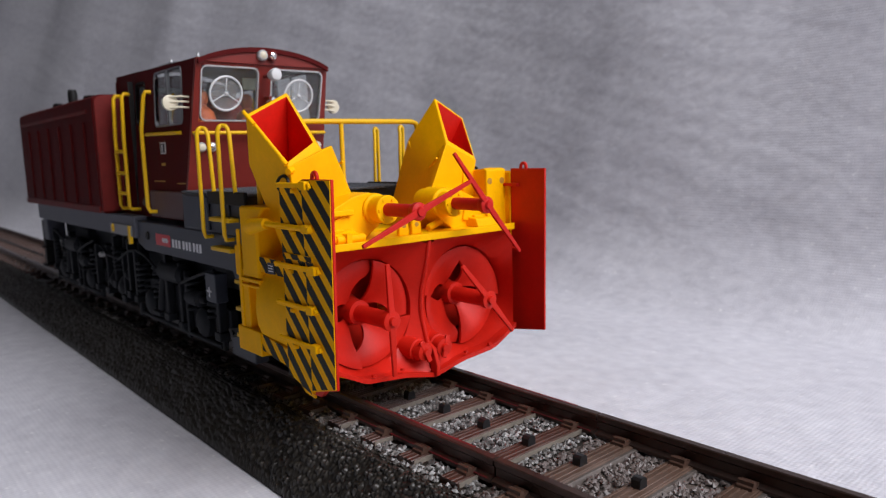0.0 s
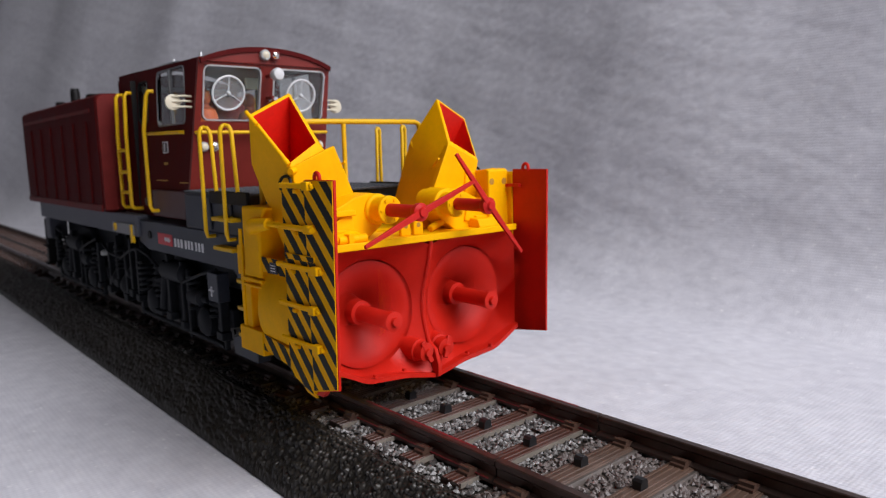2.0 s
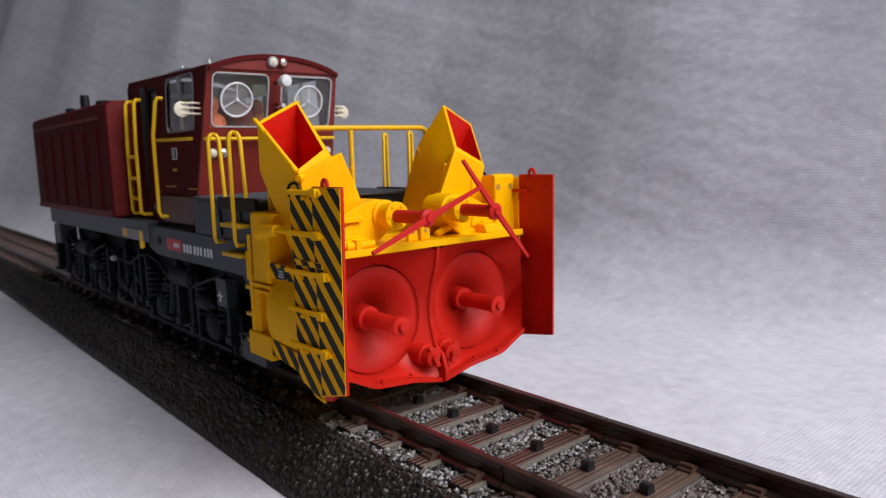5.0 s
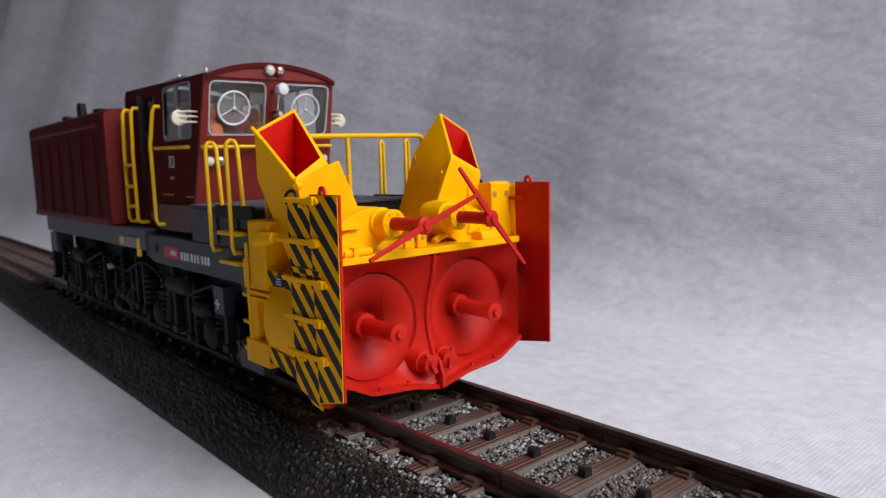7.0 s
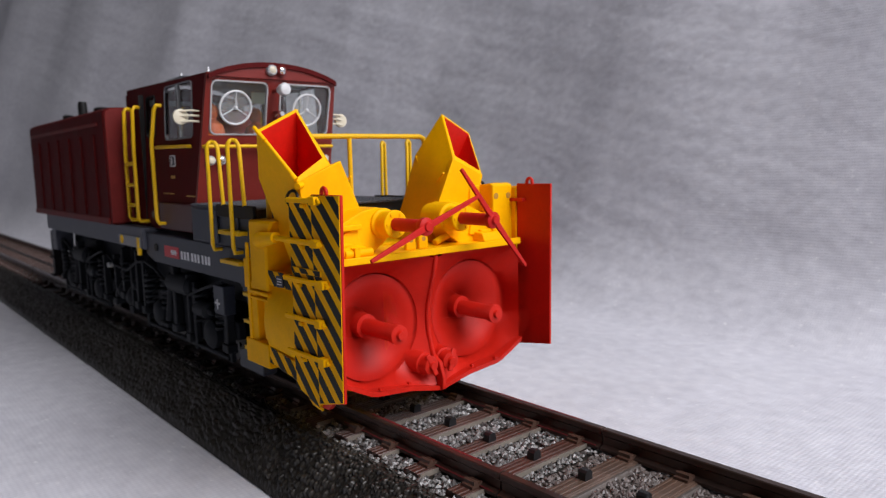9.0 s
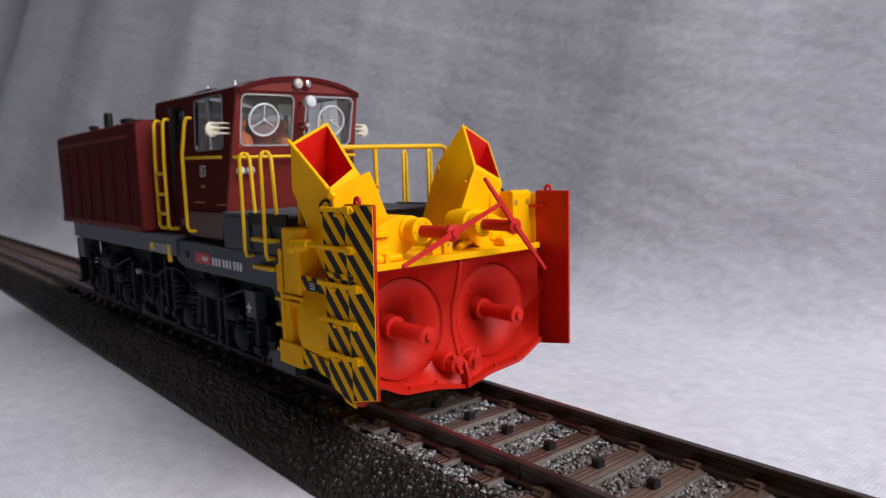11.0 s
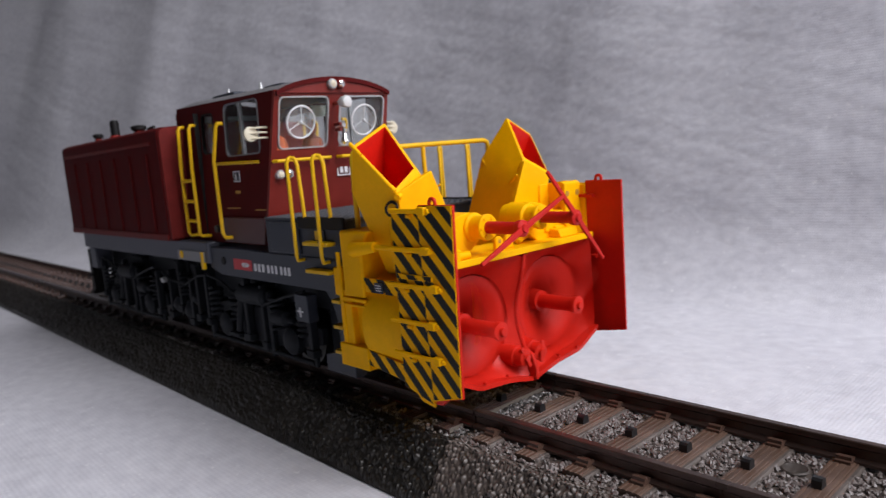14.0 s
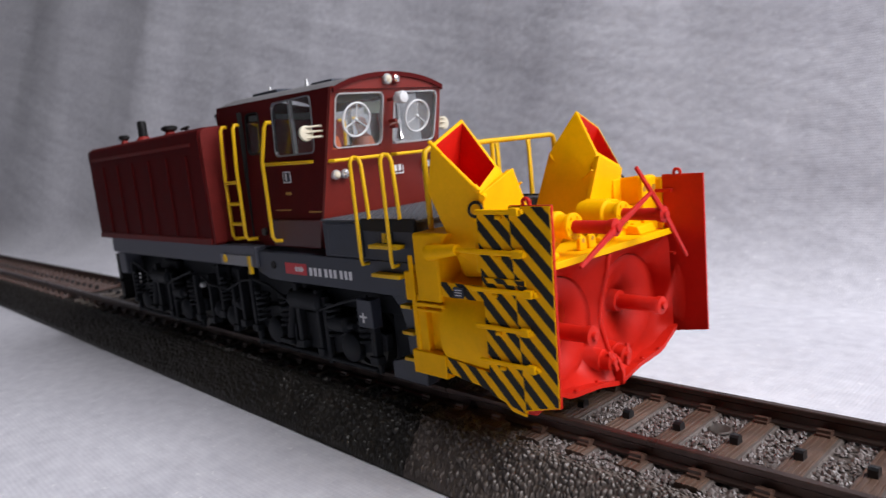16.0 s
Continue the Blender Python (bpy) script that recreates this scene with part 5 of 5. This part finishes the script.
def chute(sy):
    """A leaning chute with a red inside."""
    top = [(-17.2, 12.4, 39.8), (-17.3, 18.2, 36.9), (-11.9, 15.7, 30.3), (-12.9, 10.9, 33.0)]
    bend = [(-21.6, 10.5, 33.6), (-20.6, 16.6, 30.8), (-12.6, 15.2, 27.5), (-11.9, 8.0, 28.8)]
    foot = [(-26.2, 8.5, 19.0), (-18.0, 13.6, 19.0), (-13.2, 13.4, 19.2), (-12.4, 4.0, 19.5)]
    mid_t = Vector(top[0]) * 0.25 + Vector(top[1]) * 0.25 + Vector(top[2]) * 0.25 + Vector(top[3]) * 0.25
    mid_b = sum((Vector(p) for p in bend), Vector()) / 4
    rim = [tuple(mid_t + (Vector(p) - mid_t) * 0.87) for p in top]
    down = [tuple(mid_b + (Vector(p) - mid_b) * 0.78 + Vector((-0.6, -0.4, -2.4))) for p in bend]
    flip = lambda ps: [(x, sy * y, z) for x, y, z in ps]
    s = Shape()
    rings = []
    for t in (0, 0.2, 0.4, 0.55, 0.68, 0.8, 0.9, 1.0):
        ring = []
        for p0, p1, p2 in zip(foot, bend, top):
            p0, p1, p2 = Vector(p0), Vector(p1), Vector(p2)
            ring.append(tuple(p0.lerp(p1, t / 0.68) if t < 0.68 else p1.lerp(p2, (t - 0.68) / 0.32)))
        rings.append(ring)
    rings.append(rim)
    vs = [p for ring in rings for p in flip(ring)]
    f = [(r * 4 + k, r * 4 + (k + 1) % 4, (r + 1) * 4 + (k + 1) % 4, (r + 1) * 4 + k) for r in range(len(rings) - 1) for k in range(4)] + [(3, 2, 1, 0)]
    s.add(vs, f)
    c = part("chute", s, YELLOW, loco, "yellow leaning snow chute, red inside", 0.18)
    s = Shape()
    inner = [tuple(mid_t + (Vector(p) - mid_t) * 0.872 + Vector((0, 0, 0.01))) for p in top]
    s.add(flip(inner) + flip(down), [(k, (k + 1) % 4, 4 + (k + 1) % 4, 4 + k) for k in range(4)] + [(4, 5, 6, 7)])
    part("liner", s, DARK_RED, c, "red chute inside")
    # front plate, standing a little wider than the mouth
    front = [Vector(top[2]), Vector((-11.7, 9.6, 32.8)), Vector(foot[3]) + Vector((0.25, -0.4, 0)), Vector(foot[2])]
    back = [p + Vector((-0.9, 0.1, -0.1)) for p in front]
    front = [p + Vector((0.12, 0, 0.05)) for p in front]
    part("front_plate", Shape().hull8(flip([tuple(p) for p in front]), flip([tuple(p) for p in back])), YELLOW, c, "", 0.12)
    hinge = Shape()
    a, b = Vector(flip(top)[1]), Vector(flip(top)[2])
    out = Vector((0.0, sy * 0.25, 0.35))
    hinge.rod(a + out, a + (b - a) * 0.25 + out, 0.26, seg=10).rod(b - (b - a) * 0.1 + out, b + out, 0.34, seg=10)
    hinge.rod(b + Vector((0, -sy * 0.5, -0.3)), b + Vector((0.5, sy * 0.4, -0.5)), 0.42, seg=12)
    if sy < 0:
        part("hinge", hinge, YELLOW, c)
    p, q = Vector(flip(bend)[0]), Vector(flip(bend)[3])
    part("seam", Shape().rod(p + (q - p) * 0.05 + Vector((0, -sy * 0.05, 0)), p + (q - p) * 0.5 + Vector((0, -sy * 0.1, -3.2)), 0.16, seg=6).rod(p + (q - p) * 0.5 + Vector((0, -sy * 0.1, -3.2)), q + Vector((0, -sy * 0.05, 2.0)), 0.16, seg=6), YELLOW, c)
    part("ring_bracket", Shape().torus((-12.6, sy * 16.2, 28.4), (0.3, sy, 0.2), 0.9, 0.2, 18, 6), BLACK, c, "dark wire ring")


def impeller(sy):
    """The turning auger: scooped blades on a disc, a shaft and its cross blade."""
    o = Vector((HUB_X, sy * HUB_Y, HUB_Z))
    s = Shape()
    s.lathe(o, (1, 0, 0), [(-2.2, 6.8), (-1.9, 6.8), (-1.8, 2.2), (0.9, 1.5), (0.9, 0.3)], 40)
    body = part("auger", s, RED, loco, "red spinning auger", origin=o)
    for k in range(4):
        a0 = radians((82 if sy > 0 else 80) + 90 * k)
        sc = Shape()
        n, m = 16, 8
        vs = []
        for i in range(n + 1):
            t = i / n
            for j in range(m + 1):
                q = j / m
                # narrow at the hub, as wide as its quarter at the rim; the leading edge stands proud
                wide = 0.40 + 1.17 * min(1.0, q * 1.5) ** 1.25
                a = a0 + sy * (0.55 * (1 - q) ** 1.5 + t * wide)
                r = 1.6 + 5.3 * q
                lift = (1 - t) ** 1.6 * (0.15 + 0.75 * q)
                x = 0.2 + 2.7 * q ** 0.75 + lift - 0.35 * max(0.0, q - 0.85) / 0.15
                vs.append((x, r * math.cos(a), r * math.sin(a)))
        fs = [(i * (m + 1) + j, (i + 1) * (m + 1) + j, (i + 1) * (m + 1) + j + 1, i * (m + 1) + j + 1) for i in range(n) for j in range(m)]
        sc.add(vs, fs)
        # give it thickness
        nn = len(vs)
        sc.add([(x - 0.4, y, z) for x, y, z in vs], [tuple(reversed(q)) for q in fs])
        ring = [i * (m + 1) for i in range(n + 1)], [i * (m + 1) + m for i in range(n + 1)], list(range(m + 1)), [n * (m + 1) + j for j in range(m + 1)]
        for line in ring:
            sc.f += [(p, q, q + nn, p + nn) for p, q in zip(line[:-1], line[1:])]
        part("scoop", sc, RED, body)
    part("shaft", Shape().lathe((0, 0, 0), (1, 0, 0), [(0.2, 1.7), (1.7, 1.6), (1.8, 1.1), (7.8, 1.05), (7.85, 1.25), (8.6, 1.25), (8.7, 0.6), (9.1, 0.5)], 22), RED, body)
    lean = radians(132) if sy > 0 else radians(92)
    tip = Vector((0, math.cos(lean), math.sin(lean))) * 7.0
    part("cross_blade", Shape().bar((8.5, 0, 0), Vector((8.3, 0, 0)) + tip, 0.95, 0.4, w2=0.55).bar((8.5, 0, 0), Vector((8.3, 0, 0)) - tip, 0.95, 0.4, w2=0.55), RED, body, "", 0.08)
    impellers.append(body)


def figure(x, y, z, label):
    """A plain toy shape in the cab."""
    s = Shape()
    s.lathe((x, y, z), (0, 0, 1), [(0, 1.7), (1.5, 2.0), (4.4, 2.1), (5.6, 1.8), (6.3, 0.8), (6.7, 0.7), (7.1, 1.0), (8.0, 1.15), (8.8, 0.9), (9.2, 0.3)], 20)
    return tagged(part("toy_figure", s, ORANGE), label, "toy figure")


hood()
cab()
chassis()
running_gear()
blower()
figures = [figure(-54.0, -8.2, 34.2, "plain orange toy figure seated beside the cab window"), figure(-57.0, 1.4, 34.0, "plain orange toy figure seated in the middle of the cab")]


# ---- what moves ----
TRAVEL = [(0, 0), (10.3, 0), (11.0, 1.2), (11.8, 5.2), (12.5, 9.96), (13, 13.0), (13.5, 17.7), (14, 23.1), (14.5, 28.45), (15, 34.0), (15.5, 39.4), (16, 45.0)]


def spin_rows(place, start, sign):
    """Turned a step each thirtieth of a second; running up from rest."""
    rows, angle, rate = [], 0.0, 0.0
    for k in range(481):
        rows.append((k / 30, Matrix.Translation(place) @ pose(0, 0, 0, angle, 0, 0)))
        if k / 30 >= start:
            rate = min(86.0, rate + 22.0)
        angle += sign * rate
    return rows


def motions():
    for ob in (loco, *figures):
        walk(ob, [(t, pose(x * MM, 0, 0)) for t, x in TRAVEL])
    for w, x in zip(wheels, WHEEL_XS):
        walk(w, [(t, pose(x * MM, 0, 5.25 * MM, 0, math.degrees(s / 5.25), 0)) for t, s in TRAVEL])
    for ob, sy, start in zip(impellers, (-1, 1), (0.03, 0.30)):
        walk(ob, spin_rows(Vector((HUB_X, sy * HUB_Y, HUB_Z)) * MM, start, sy))


motions()
